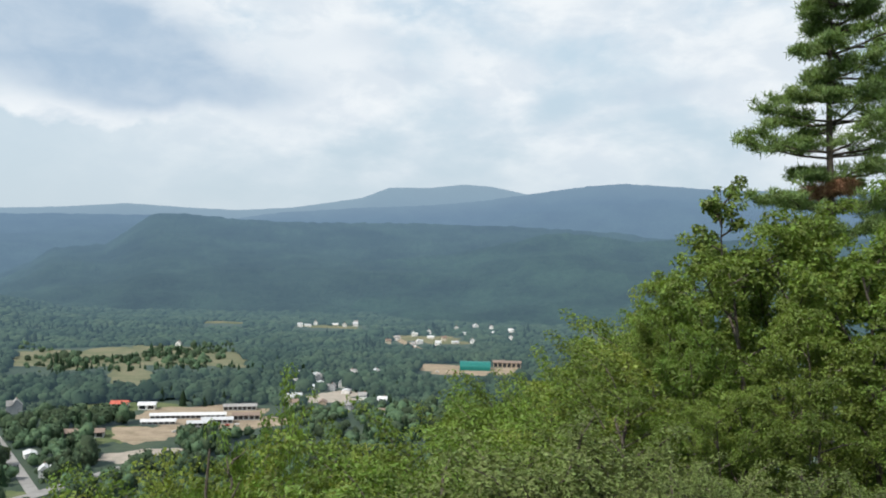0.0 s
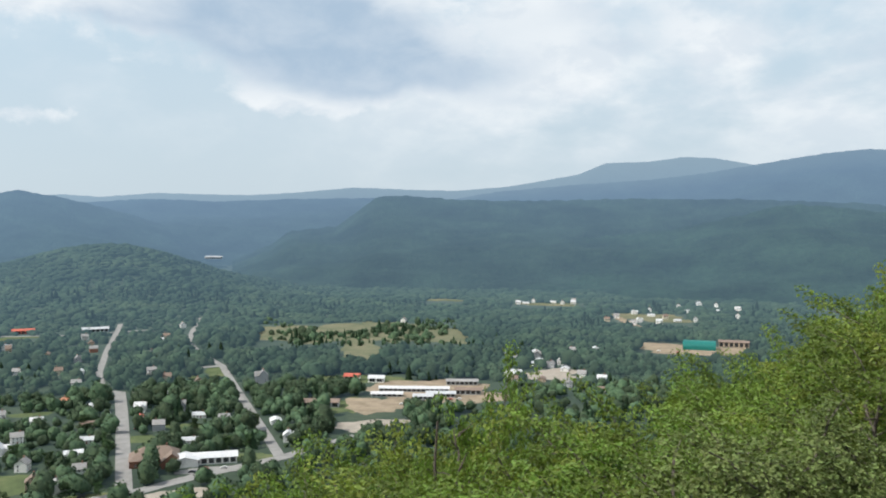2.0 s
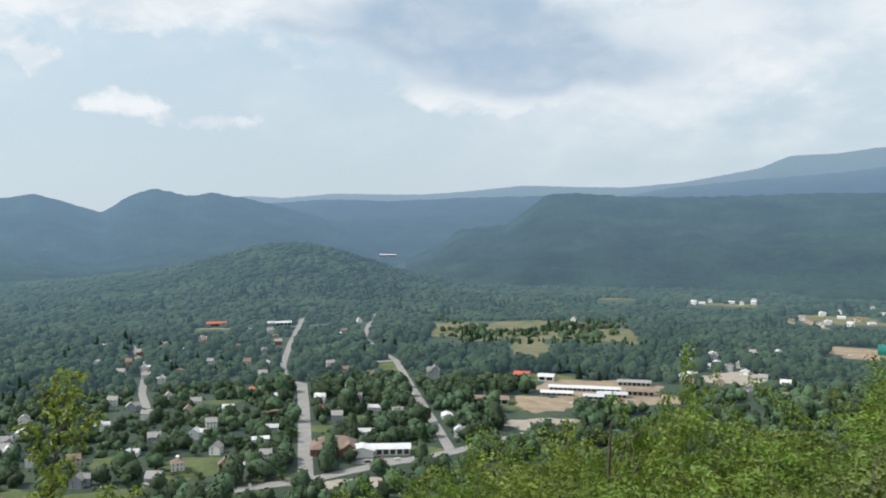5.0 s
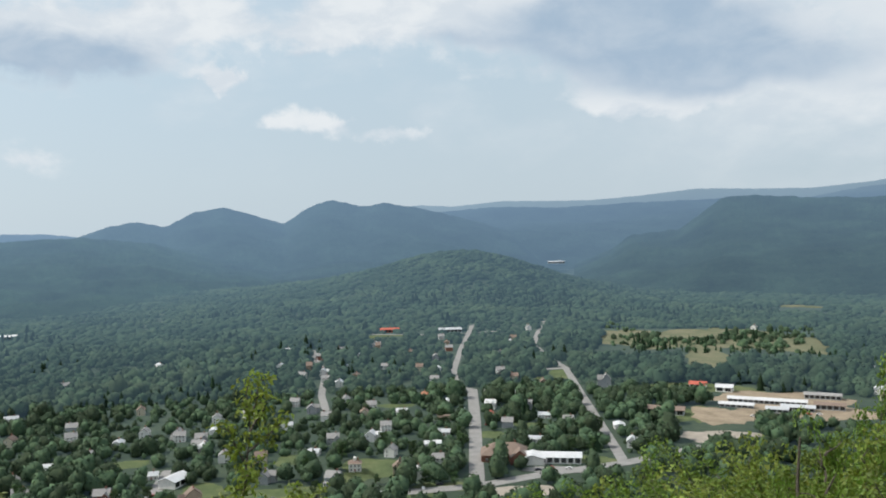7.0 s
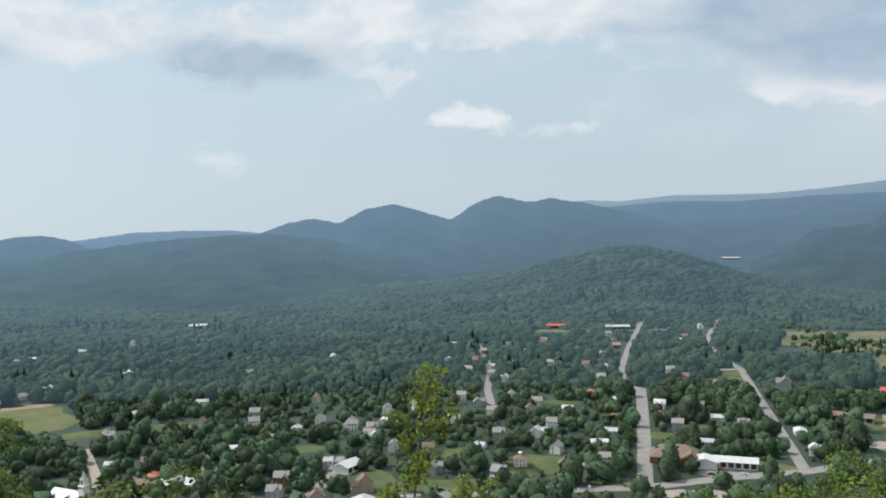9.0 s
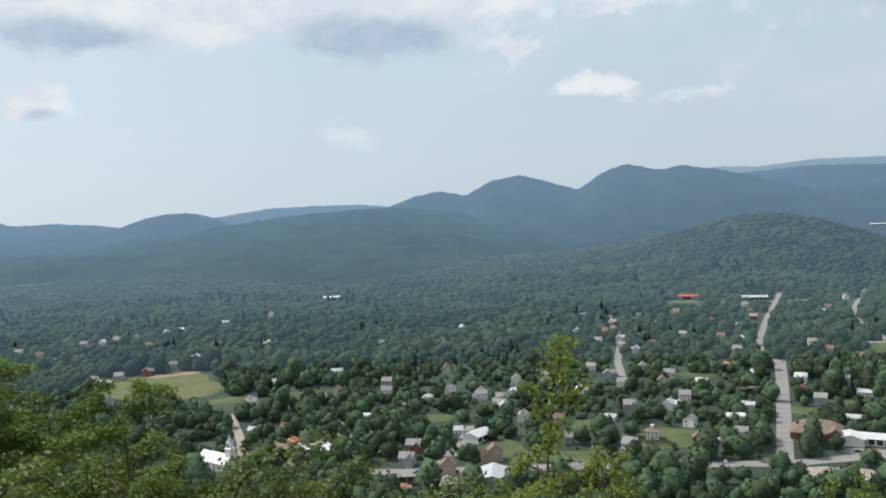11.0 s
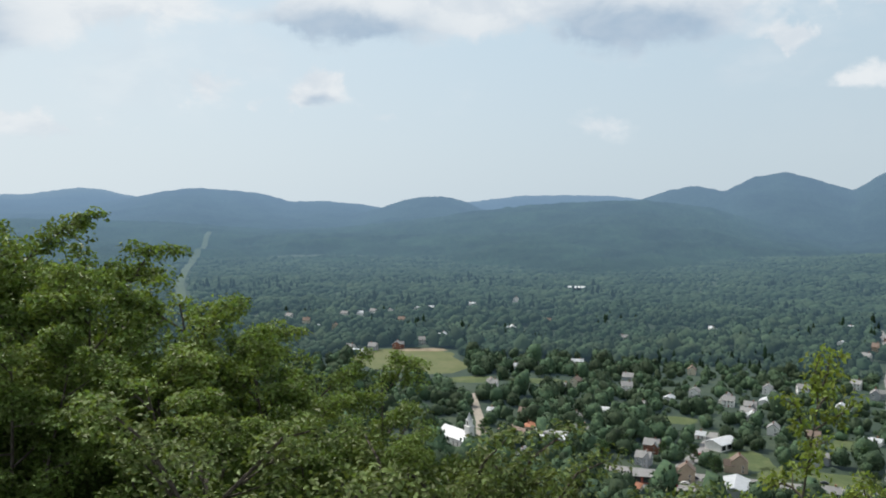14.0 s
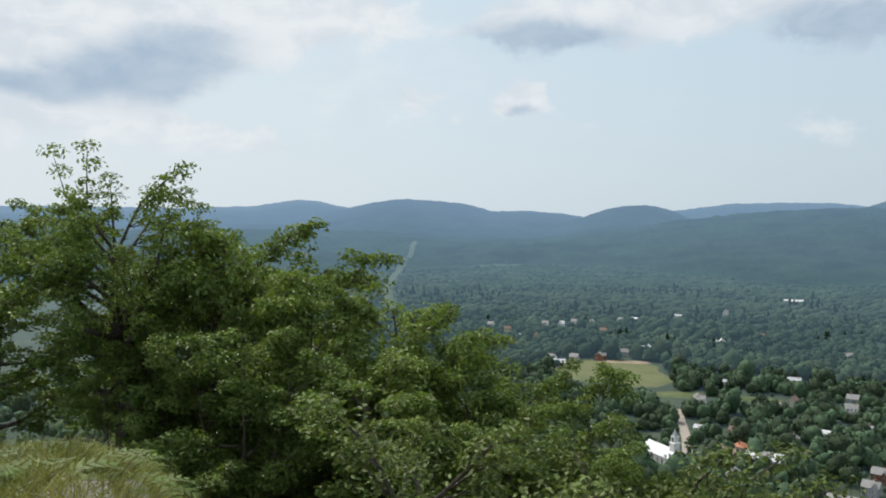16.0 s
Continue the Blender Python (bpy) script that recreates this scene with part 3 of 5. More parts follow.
KINDS = {
    "white": lambda: house("white clapboard house with a grey shingle roof", 9, 8, 5.6, 3.0, WHITE, SHINGLE),
    "ell": lambda: house("white house with a front wing and pale metal roof", 10, 7.5, 5.4, 3.0, WHITE, METAL, wing=(4.5, 4, 4.6)),
    "porch": lambda: house("white house with a columned front porch", 9.5, 8, 5.6, 3.2, WHITE, SHINGLE, porch=True),
    "cream": lambda: house("cream clapboard house with a brown shingle roof", 9, 7.5, 5.4, 3.0, CREAM, SHINGLE_BROWN),
    "grey": lambda: house("grey clapboard house with a grey shingle roof", 9.5, 8, 5.5, 3.2, GREY, SHINGLE, wing=(4, 3.5, 5.5)),
    "blue": lambda: house("blue-grey house with white porch posts", 10, 9, 6.0, 3.6, BLUE, SHINGLE, wing=(4.2, 3, 6), porch=True),
    "tan": lambda: house("tall tan house with a steep brown roof", 7, 10, 7.5, 4.0, TAN, SHINGLE_BROWN, wing=(4, 4, 5), storeys=2),
    "low": lambda: house("low white bungalow with a grey roof", 12, 8, 3.0, 2.0, WHITE, METAL_GREY, storeys=1, rows=4),
    "lowbrown": lambda: house("low tan bungalow with a brown roof", 12, 8, 3.0, 2.0, TAN, SHINGLE_BROWN, storeys=1, rows=4),
    "metal": lambda: house("low white building with a bright metal roof", 13, 9, 3.2, 1.6, WHITE, METAL, storeys=1, rows=4, chimney=False),
    "red": lambda: house("white house with a bright red roof", 9, 8, 4.4, 2.6, WHITE, SHINGLE_RED, storeys=1),
    "orange": lambda: house("low house with an orange-red roof", 10, 9, 3.2, 2.6, CREAM, SHINGLE_ORANGE, storeys=1, hip=True),
    "cupola": lambda: house("cream house with a hipped roof and small cupola", 9, 9, 5.6, 2.2, WHITE, SHINGLE_BROWN, hip=True, cupola=True),
    "mansion": lambda: house("large old grey gabled house with a steep roof", 12, 10, 8.5, 5.5, GREY, SHINGLE, wing=(5, 4, 8.5)),
    "brick": lambda: house("red brick house with a dark shingle roof", 10, 9, 5.4, 3.2, BRICK, SHINGLE, wing=(4.5, 3, 5)),
}
_first, HOUSES = {}, []


def put_house(kind, az, r, turn):
    if kind not in _first:
        ob = _first[kind] = KINDS[kind]()
    else:
        ob = copy_thing(_first[kind], Matrix())
    HOUSES.append((az, r))
    set_down(ob, az, r, turn)
    ob.matrix_basis = ob.matrix_basis @ Matrix.Scale(0.86, 4)
    return ob


# azimuth, range, kind; homes by neighbourhood
NORTH_SIDE = [
    (44.9, 1000, "brick"), (47.5, 955, "low"), (46.1, 872, "white"), (43.7, 820, "ell"), (43.3, 735, "porch"), (46.6, 735, "white"), (44.6, 672, "white"), (44.2, 598, "grey"), (41.7, 602, "ell"),
    (40.7, 630, "white"), (47.4, 646, "ell"), (42.3, 1012, "low"), (43.7, 1050, "grey"), (39.0, 1028, "lowbrown"), (38.4, 900, "cream"), (37.2, 900, "metal"), (37.4, 822, "porch"), (38.1, 755, "orange"), (41.0, 995, "white"),
    (36.9, 1150, "white"), (36.4, 1042, "brick"), (31.1, 1237, "white"), (32.1, 1130, "cream"), (33.0, 990, "grey"),
]
MAIN_STREET = [
    (36.6, 722, "metal"), (33.8, 746, "white"), (33.7, 703, "ell"), (33.7, 663, "red"), (32.0, 753, "metal"), (29.9, 822, "orange"), (29.4, 763, "white"), (30.1, 667, "low"), (28.6, 642, "white"),
    (26.1, 801, "mansion"), (25.3, 636, "metal"), (32.6, 634, "grey"), (32.1, 833, "cream"), (24.5, 582, "ell"), (37.3, 534, "white"), (38.6, 505, "porch"), (37.6, 580, "metal"), (36.9, 613, "low"), (30.7, 590, "low"),
    (44.2, 500, "blue"), (42.8, 528, "cupola"), (39.8, 511, "tan"), (40.4, 558, "white"), (48.7, 513, "grey"), (52.8, 606, "white"), (54.0, 645, "porch"), (36.8, 660, "lowbrown"), (31.3, 700, "grey"), (28.0, 585, "low"),
]
WEST_SIDE = [
    (72.0, 513, "white"), (67.0, 476, "white"), (62.5, 461, "ell"), (66.9, 570, "cream"), (66.6, 542, "orange"), (63.5, 562, "white"), (62.6, 612, "ell"), (61.9, 594, "metal"), (61.0, 570, "ell"), (59.4, 605, "white"),
    (64.4, 651, "grey"), (69.1, 659, "white"), (68.9, 580, "low"), (58.6, 508, "brick"), (59.1, 481, "grey"), (59.8, 436, "orange"), (56.4, 458, "tan"), (55.8, 545, "low"), (53.9, 637, "white"), (51.7, 654, "metal"),
    (52.4, 598, "ell"), (53.2, 482, "tan"), (51.2, 569, "white"), (52.6, 625, "grey"), (47.8, 452, "white"), (48.9, 560, "cream"), (57.6, 640, "low"), (49.6, 700, "white"), (56.2, 745, "cream"), (60.2, 700, "grey"),
]
FAR_WEST = [
    (79.0, 1063, "white"), (80.7, 971, "metal"), (78.0, 1065, "ell"), (77.1, 1083, "white"), (76.0, 1086, "white"), (74.2, 1108, "ell"), (73.3, 1140, "metal"), (67.6, 1226, "white"), (67.8, 951, "ell"), (81.5, 1010, "cream"),
    (79.6, 960, "cream"), (78.6, 819, "white"), (77.1, 825, "grey"), (75.5, 835, "brick"), (73.8, 860, "white"), (72.4, 894, "ell"), (69.2, 662, "white"), (67.8, 742, "low"), (65.7, 751, "low"), (63.5, 769, "low"), (71.5, 905, "cream"),
    (64.1, 649, "white"), (82.6, 1050, "white"), (75.2, 1010, "cream"), (70.5, 1180, "low"), (60.5, 900, "white"), (55.0, 1010, "low"), (52.0, 880, "white"), (65.5, 1010, "cream"),
]
EAST_SIDE = [
    (9.3, 1570, "ell"), (8.3, 1610, "white"), (7.0, 1600, "metal"), (5.7, 1590, "ell"), (3.5, 1308, "cream"), (1.8, 1430, "ell"), (1.8, 1275, "white"), (0.7, 1404, "metal"), (-0.2, 1369, "cream"), (-1.0, 1560, "white"),
    (-2.3, 1620, "ell"), (-3.3, 1600, "white"), (-4.6, 1540, "ell"), (-2.1, 1339, "white"), (7.9, 911, "metal"), (7.1, 877, "grey"), (8.6, 890, "low"), (7.7, 800, "lowbrown"), (5.7, 979, "white"), (5.1, 824, "white"),
    (9.4, 838, "low"), (6.2, 862, "metal"), (3.7, 760, "lowbrown"), (2.9, 1360, "white"), (8.8, 1575, "metal"), (6.4, 1580, "white"), (-1.6, 1480, "metal"), (0.2, 1300, "ell"), (4.2, 1010, "low"), (16.9, 1265, "white"),
]
dice = random.Random(4)
for street, lie in ((NORTH_SIDE, 36), (MAIN_STREET, 33), (WEST_SIDE, 52), (FAR_WEST, 62), (EAST_SIDE, 5)):
    for az, r, kind in street:
        put_house(kind, az, r, lie + dice.choice((0, 0, 90, -90, 180)) + dice.uniform(-12, 12))

# lower streets of the eastern quarter, and lone homes sprinkled through the western woods
for i in range(30):
    az, r = dice.uniform(3.2, 10.4), dice.uniform(770, 1000)
    if all((at(az, r) - at(*h)).length > 21 for h in HOUSES):
        put_house(dice.choice(("low", "metal", "white", "lowbrown", "grey", "cream", "ell")), az, r, 5 + dice.choice((0, 90)) + dice.uniform(-10, 10))
for i in range(70):
    az, r = dice.uniform(28.5, 48.0), dice.uniform(560, 1120)
    if all((at(az, r) - at(*h)).length > 25 for h in HOUSES) and abs(az - 35.2) > 0.9 and abs(az - 24.0 - r * 0.0056) > 0.9:
        put_house(dice.choice(("white", "ell", "low", "cream", "metal", "white", "grey", "porch", "lowbrown", "tan")), az, r, 35 + dice.choice((0, 90)) + dice.uniform(-10, 10))
for i in range(26):
    az, r = dice.uniform(48.0, 70.0), dice.uniform(455, 690)
    if all((at(az, r) - at(*h)).length > 25 for h in HOUSES):
        put_house(dice.choice(("white", "ell", "low", "cream", "metal", "white", "grey", "porch")), az, r, 50 + dice.choice((0, 90)) + dice.uniform(-15, 15))

# hamlets on the eastern rise
for i in range(15):
    az, r = (dice.uniform(-5.0, 3.6), dice.uniform(1290, 1640)) if i % 3 else (dice.uniform(5.0, 9.6), dice.uniform(1560, 1650))
    if all((at(az, r) - at(*h)).length > 26 for h in HOUSES):
        put_house(dice.choice(("white", "ell", "metal", "cream", "white", "low")), az, r, 5 + dice.choice((0, 90)) + dice.uniform(-12, 12))

# larger buildings
inn = set_down(house("large brick building under a broad brown hipped roof", 30, 20, 4.2, 6.0, BRICK, SHINGLE_BROWN, wing=(12, 7, 4.0), storeys=1, rows=7, hip=True), 32.8, 548, 33)
tagged(inn, category="building", group="public buildings")
HOUSES.append((32.8, 548))
for az, r, w, d, turn, wall, roof, n, words in (
        (29.6, 540, 34, 11, 28, WHITE, METAL, 8, "long white shop building with a bright metal roof"), (31.0, 537, 13, 15, 120, WHITE, METAL, 3, "white gabled shop front with a metal roof"),
        (67.2, 520, 26, 14, 15, GREY, SHINGLE_BROWN, 5, "long hall with a rust-brown shingle roof"), (53.4, 446, 22, 12, 140, GREY, METAL_GREY, 4, "low shop with a flat grey metal roof"),
        (40.3, 1235, 26, 12, 40, RED, SHINGLE_RED, 5, "red barn-like building with a red roof"), (36.3, 1222, 32, 12, 40, GREY, METAL_GREY, 6, "long grey building with a metal roof"),
        (54.3, 526, 16, 11, 110, WHITE, METAL, 3, "white garage with a bright metal roof"), (41.3, 462, 17, 14, 20, WHITE, METAL, 4, "white hall with a pale gabled metal roof"),
        (59.2, 452, 18, 10, 60, RED, SHINGLE, 4, "dark red shop with a grey roof"), (23.0, 690, 44, 10, 15, GREY, SHINGLE_BROWN, 8, "long low dark-roofed building among trees"),
        (20.3, 803, 14, 8, 10, WHITE, SHINGLE_RED, 3, "small white shed with a red roof"), (18.7, 792, 14, 9, 10, WHITE, METAL, 2, "pale green shed with a metal roof"),
        (69.9, 855, 24, 9, 70, TAN, TEAL, 4, "low pavilion with a teal roof"), (78.8, 800, 34, 14, 70, GREY, METAL_GREY, 6, "long grey school building by the playing field"),
        (63.6, 1400, 26, 14, 60, WHITE, METAL, 4, "pale industrial shed among the woods")):
    b = set_down(shed(words, w, d, 4.2, 2.0, wall, roof, n), az, r, turn)
    HOUSES.append((az, r))

# mill: long white-roofed sheds with rows of windows
for az, r, w, d, h, roof, words in ((16.2, 745, 60, 6, 3.2, METAL, "long mill shed with a white metal roof"), (18.0, 724, 26, 5, 2.8, METAL, "low mill shed with a white metal roof"), (14.4, 722, 24, 8, 3.4, METAL_GREY, "grey mill shed with a metal roof"),
                                    (12.6, 735, 22, 10, 4.0, SHINGLE_BROWN, "brown-roofed mill building with wide windows"), (13.0, 778, 28, 9, 3.6, SHINGLE, "grey-roofed mill building behind the sheds"), (15.6, 712, 16, 6, 3.0, METAL_GREY, "small grey mill shed with a metal roof")):
    set_down(shed(words, w, d, h, 1.4, GREY, roof, max(4, int(w / 4)), "mill_shed"), az, r, 12)
    HOUSES.append((az, r))

# flat-roofed brick block
flat = tagged(new("flat_roofed_block"), "two-storey brick block with a white flat roof", "building")
part("wall", Shape().box(-11, 11, -8, 8, 0, 7), BRICK, flat)
part("roof", Shape().box(-11.4, 11.4, -8.4, 8.4, 7, 7.5), METAL, flat)
part("parapet", Shape().box(-11.4, 11.4, -8.4, -8.0, 7.5, 8.1).box(-11.4, 11.4, 8.0, 8.4, 7.5, 8.1).box(-11.4, -11, -8, 8, 7.5, 8.1).box(11, 11.4, -8, 8, 7.5, 8.1), WHITE, flat)
part("roof_hatch", Shape().box(-4, 4, -3, 2, 7.5, 9.0), SHINGLE, flat)
for i in range(5):
    for z in (0.9, 4.2):
        add_window(flat, -8.4 + i * 4.2, -8.005, z, 0, 1.8, 1.6)
set_down(flat, 65.2, 505, 45)
HOUSES.append((65.2, 505))

# white church with a belfry
church = tagged(new("church"), "white wooden church with a square belfry and small spire", "church")
part("nave", Shape().box(-12, 12, -6, 6, 0, 7).gable(-12, 12, -6, 6, 7, 11), WHITE, church)
part("roof", Shape().slabs(-12, 12, -6, 6, 7, 11, 0.3, 0.5), METAL_GREY, church)
tower = part("tower", Shape().box(8.5, 12.5, -2, 2, 7, 14.5).box(8.2, 12.8, -2.3, 2.3, 14.5, 14.9), WHITE, church)
part("belfry", Shape().box(9.1, 11.9, -1.4, 1.4, 14.9, 18.2).box(8.9, 12.1, -1.6, 1.6, 18.2, 18.5), WHITE, tower)
part("spire", Shape().tube((10.5, 0, 18.5), (10.5, 0, 22.5), 1.5, 0.15, 8), METAL_GREY, tower)
for s in (-1, 1):
    part("louvre", Shape().box(9.9, 11.1, s * 1.42 - .03, s * 1.42 + .03, 15.4, 17.6), DARK, tower)
for i in range(5):
    add_window(church, -9.5 + i * 4.2, -6.005, 2.0, 0, 1.0, 3.4)
set_down(church, 71.4, 500, 20)
HOUSES += [(71.4, 500), (70.8, 500)]

# teal barrel-roofed hall with a brown annex
arena = tagged(new("teal_hall"), "large teal metal hall with a rounded barrel roof", "hall")
n = 14
arc = [(-15 * math.cos(math.pi * i / n), 4.0 + 8.5 * math.sin(math.pi * i / n)) for i in range(n + 1)]
s = Shape()
s.solid([(-23, y, z) for y, z in arc] + [(23, y, z) for y, z in arc], [(i, i + 1, n + 2 + i, n + 1 + i) for i in range(n)])
part("roof", s, TEAL, arena)
s = Shape().box(-23, 23, -15, 15, 0, 4.0)
for x in (-23.0, 23.0):
    s.solid([(x, y, z) for y, z in arc], [tuple(range(n + 1)) if x < 0 else tuple(range(n + 1))[::-1]])
part("wall", s, TEAL, arena)
for i in range(12):
    x = -23 + i * 4.18
    rib = Shape()
    for (ya, za), (yb, zb) in zip(arc, arc[1:]):
        rib.tube((x, ya * 1.006, za + .05), (x, yb * 1.006, zb + .05), 0.14, 0.14, 4)
    part("rib", rib, TEAL, arena)
set_down(arena, -2.3, 1050, -2).scale = (0.8, 0.8, 0.8)
HOUSES += [(-2.3, 1050), (-4.3, 1060)]
set_down(shed("low brown hall with a grey roof beside the teal hall", 34, 22, 6.0, 1.2, TAN, SHINGLE_BROWN, 6), -4.4, 1085, -4)


# ---------------------------------------------------------------- roads, yards, lawns
def strip(name, label, pts, width, mat, lift=0.12, category="road"):
    """A road along (azimuth, range) points, laid over the ground with a thin raised edge."""
    P = [at(a, r) for a, r in pts]
    line = []
    for p, q in zip(P, P[1:]):
        n = max(2, int((q - p).length / 12))
        line += [p.lerp(q, i / n) for i in range(n)]
    line.append(P[-1])
    V, F = [], []
    for i, p in enumerate(line):
        d = (line[min(i + 1, len(line) - 1)] - line[max(i - 1, 0)]).normalized()
        side = Vector((-d.y, d.x, 0)) * width / 2
        z = float(land(p.x, p.y)) + lift
        for q, zz in ((p - side * 1.02, z - 0.3), (p - side, z), (p + side, z), (p + side * 1.02, z - 0.3)):
            V.append((q.x, q.y, zz))
        if i:
            k = 4 * i
            F += [(k - 4 + j, k - 3 + j, k + 1 + j, k + j)[::-1] for j in range(3)]
    me = bpy.data.meshes.new(name)
    me.from_pydata(V, [], F)
    me.materials.append(mat)
    ROADS.append((line, width))
    return tagged(new(name, me), label, category, kind="structure")


def patch(name, label, az, r, wide, deep, mat, seed=0, lift=0.06, category="ground", keep=True, turn=0.0, ragged=1.0):
    """A plot of ground with an uneven rounded outline."""
    c, g = at(az, r), radians(az + turn)
    across, out = Vector((math.cos(g), math.sin(g), 0)), Vector((-math.sin(g), math.cos(g), 0))
    rnd = random.Random(seed)
    phase = [rnd.uniform(0, 6.28) for _ in range(4)]
    rings, n = 6, 40
    V, F = [], []
    for k in range(rings + 1):
        for i in range(n):
            a = 2 * math.pi * i / n
            f = (abs(math.cos(a)) ** 3 + abs(math.sin(a)) ** 3) ** (-1 / 3) * (1 + ragged * (0.10 * math.sin(2 * a + phase[0]) + 0.08 * math.sin(3 * a + phase[1]) + 0.05 * math.sin(7 * a + phase[2]) + 0.03 * math.sin(13 * a + phase[3])))
            p = c + (across * math.cos(a) * wide / 2 + out * math.sin(a) * deep / 2) * f * (k / rings)
            V.append((p.x, p.y, float(land(p.x, p.y)) + lift))
            if k < rings:
                F.append((k * n + i, k * n + (i + 1) % n, (k + 1) * n + (i + 1) % n, (k + 1) * n + i)[::-1])
    me = bpy.data.meshes.new(name)
    me.from_pydata(V, [], F)
    me.materials.append(mat)
    if keep:
        PLOTS.append((c, across, out, wide / 2, deep / 2))
    return tagged(new(name, me), label, category, kind="structure")


ROADS, PLOTS = [], []
strip("road_main", "straight pale asphalt street through the town", [(34.7, 486), (34.75, 600), (34.8, 700), (34.9, 787)], 9, ASPHALT, 0.16)
strip("road_main_upper", "pale asphalt street between trees", [(34.9, 787), (35.9, 800), (36.1, 900), (35.6, 1060), (34.8, 1300)], 6.5, ASPHALT)
strip("road_valley", "long pale road leading out of the town", [(25.0, 540), (25.9, 600), (27.5, 740), (28.7, 905), (29.9, 985), (30.8, 1091), (30.5, 1200), (30.1, 1330)], 7, ASPHALT)
strip("road_fork", "short paved fork", [(28.7, 905), (29.6, 900), (30.6, 895)], 9, ASPHALT, 0.2)
strip("road_high_street", "wide pale asphalt street along the town's edge", [(76, 505), (70, 478), (61.4, 470), (51.2, 467), (40.5, 477), (34.5, 488), (30.3, 511), (25.0, 540), (20, 590)], 10, ASPHALT, 0.22)
strip("road_side_street", "narrow pale street between houses", [(44.6, 706), (44.9, 779), (44.6, 905), (45.2, 1000), (45.4, 1080)], 6.5, ASPHALT)
strip("road_lane", "short pale lane with parked cars", [(57.2, 470), (55.6, 510), (54.6, 560)], 8, ASPHALT, 0.14)
strip("road_upper", "pale road crossing above the town", [(33, 1225), (37, 1195), (41.5, 1215)], 7, ASPHALT)
strip("road_west", "narrow pale lane", [(69.8, 500), (69.9, 560), (70.5, 640)], 6, GRAVEL)
patch("pavement_lot", "pale paved parking lot", 57.8, 452, 50, 24, ASPHALT, 1, 0.10)
patch("pavement_corner", "pale gravel car park by the crossing", 31.6, 478, 36, 20, GRAVEL, 2, 0.10)
patch("pavement_store", "paved forecourt of the long white shop", 29.4, 522, 36, 14, ASPHALT, 3, 0.10)
patch("ground_yard", "bare sandy mill yard", 18.7, 690, 44, 66, DIRT, 4, 0.10, ragged=1.8)
patch("ground_yard_grass", "dry grass beside the mill yard", 20.6, 690, 26, 60, LAWN, 14, 0.08, ragged=1.8)
patch("ground_mill", "sandy ground round the mill sheds", 14.8, 750, 120, 90, DIRT, 5, 0.08, ragged=1.8)
patch("pavement_gravel", "grey gravel yard below the mill", 19.0, 618, 56, 34, GRAVEL, 6, 0.10, ragged=1.8)
patch("pavement_arena", "pale earth yard round the teal hall", -2.0, 1040, 120, 90, DIRT, 7, 0.10, ragged=1.8)
patch("ground_meadow", "dry olive meadow with scattered trees", 22.9, 1160, 135, 210, MEADOW, 8, ragged=2.0)
patch("ground_meadow_east", "dry tan meadow with scattered trees", 16.9, 1160, 150, 230, MEADOW, 9, ragged=2.0)
patch("ground_meadow_near", "tan meadow running down between trees", 19.8, 1020, 46, 190, MEADOW, 10, ragged=2.0)
patch("ground_paddock", "green paddock with small sheds", 20.0, 806, 92, 40, LAWN, 11)
patch("ground_field", "green playing field with bare earth infield", 74.6, 775, 92, 118, FIELD, 12, 0.06)
patch("ground_infield", "bare earth infield", 73.8, 826, 44, 18, DIRT, 13, 0.14)
patch("ground_east_lots", "pale sandy house lots on the eastern rise", 0.8, 1385, 120, 110, MEADOW, 17, ragged=2.2)
patch("ground_east_street", "pale sandy street between the eastern houses", 2.4, 1330, 14, 170, DIRT, 18, 0.10, ragged=1.6, turn=14)
patch("ground_hamlet", "pale grass round the far hamlet", 7.4, 1575, 130, 50, MEADOW, 19, ragged=2.2)
patch("pavement_depot", "pale gravel depot among low buildings", 7.0, 838, 50, 60, GRAVEL, 20, 0.10, ragged=1.8)
patch("ground_clearing", "small tan clearing in the forest", 23.8, 2050, 40, 60, MEADOW, 15, ragged=2.2)
patch("ground_clearing_east", "tan clearing in the forest", 14.2, 1640, 70, 50, MEADOW, 16, ragged=2.2)
for i, (a, r, w, d) in enumerate(((41.3, 530, 46, 42), (43.3, 512, 30, 26), (48.6, 485, 60, 30), (33.6, 610, 20, 22), (36.6, 487, 40, 16), (29.0, 870, 22, 50), (29.8, 840, 26, 20), (57.0, 585, 26, 18), (52.6, 505, 26, 34),
                                   (38.4, 470, 20, 14), (66.2, 690, 50, 20), (31.0, 640, 26, 18), (40.0, 720, 34, 14), (70.6, 690, 40, 26), (27.0, 545, 30, 20), (40.6, 1190, 50, 40), (47.0, 560, 20, 24), (60.6, 455, 18, 10))):
    patch("ground_lawn", "mown green lawn among houses", a, r, w, d, LAWN, 30 + i, 0.05, "lawn")


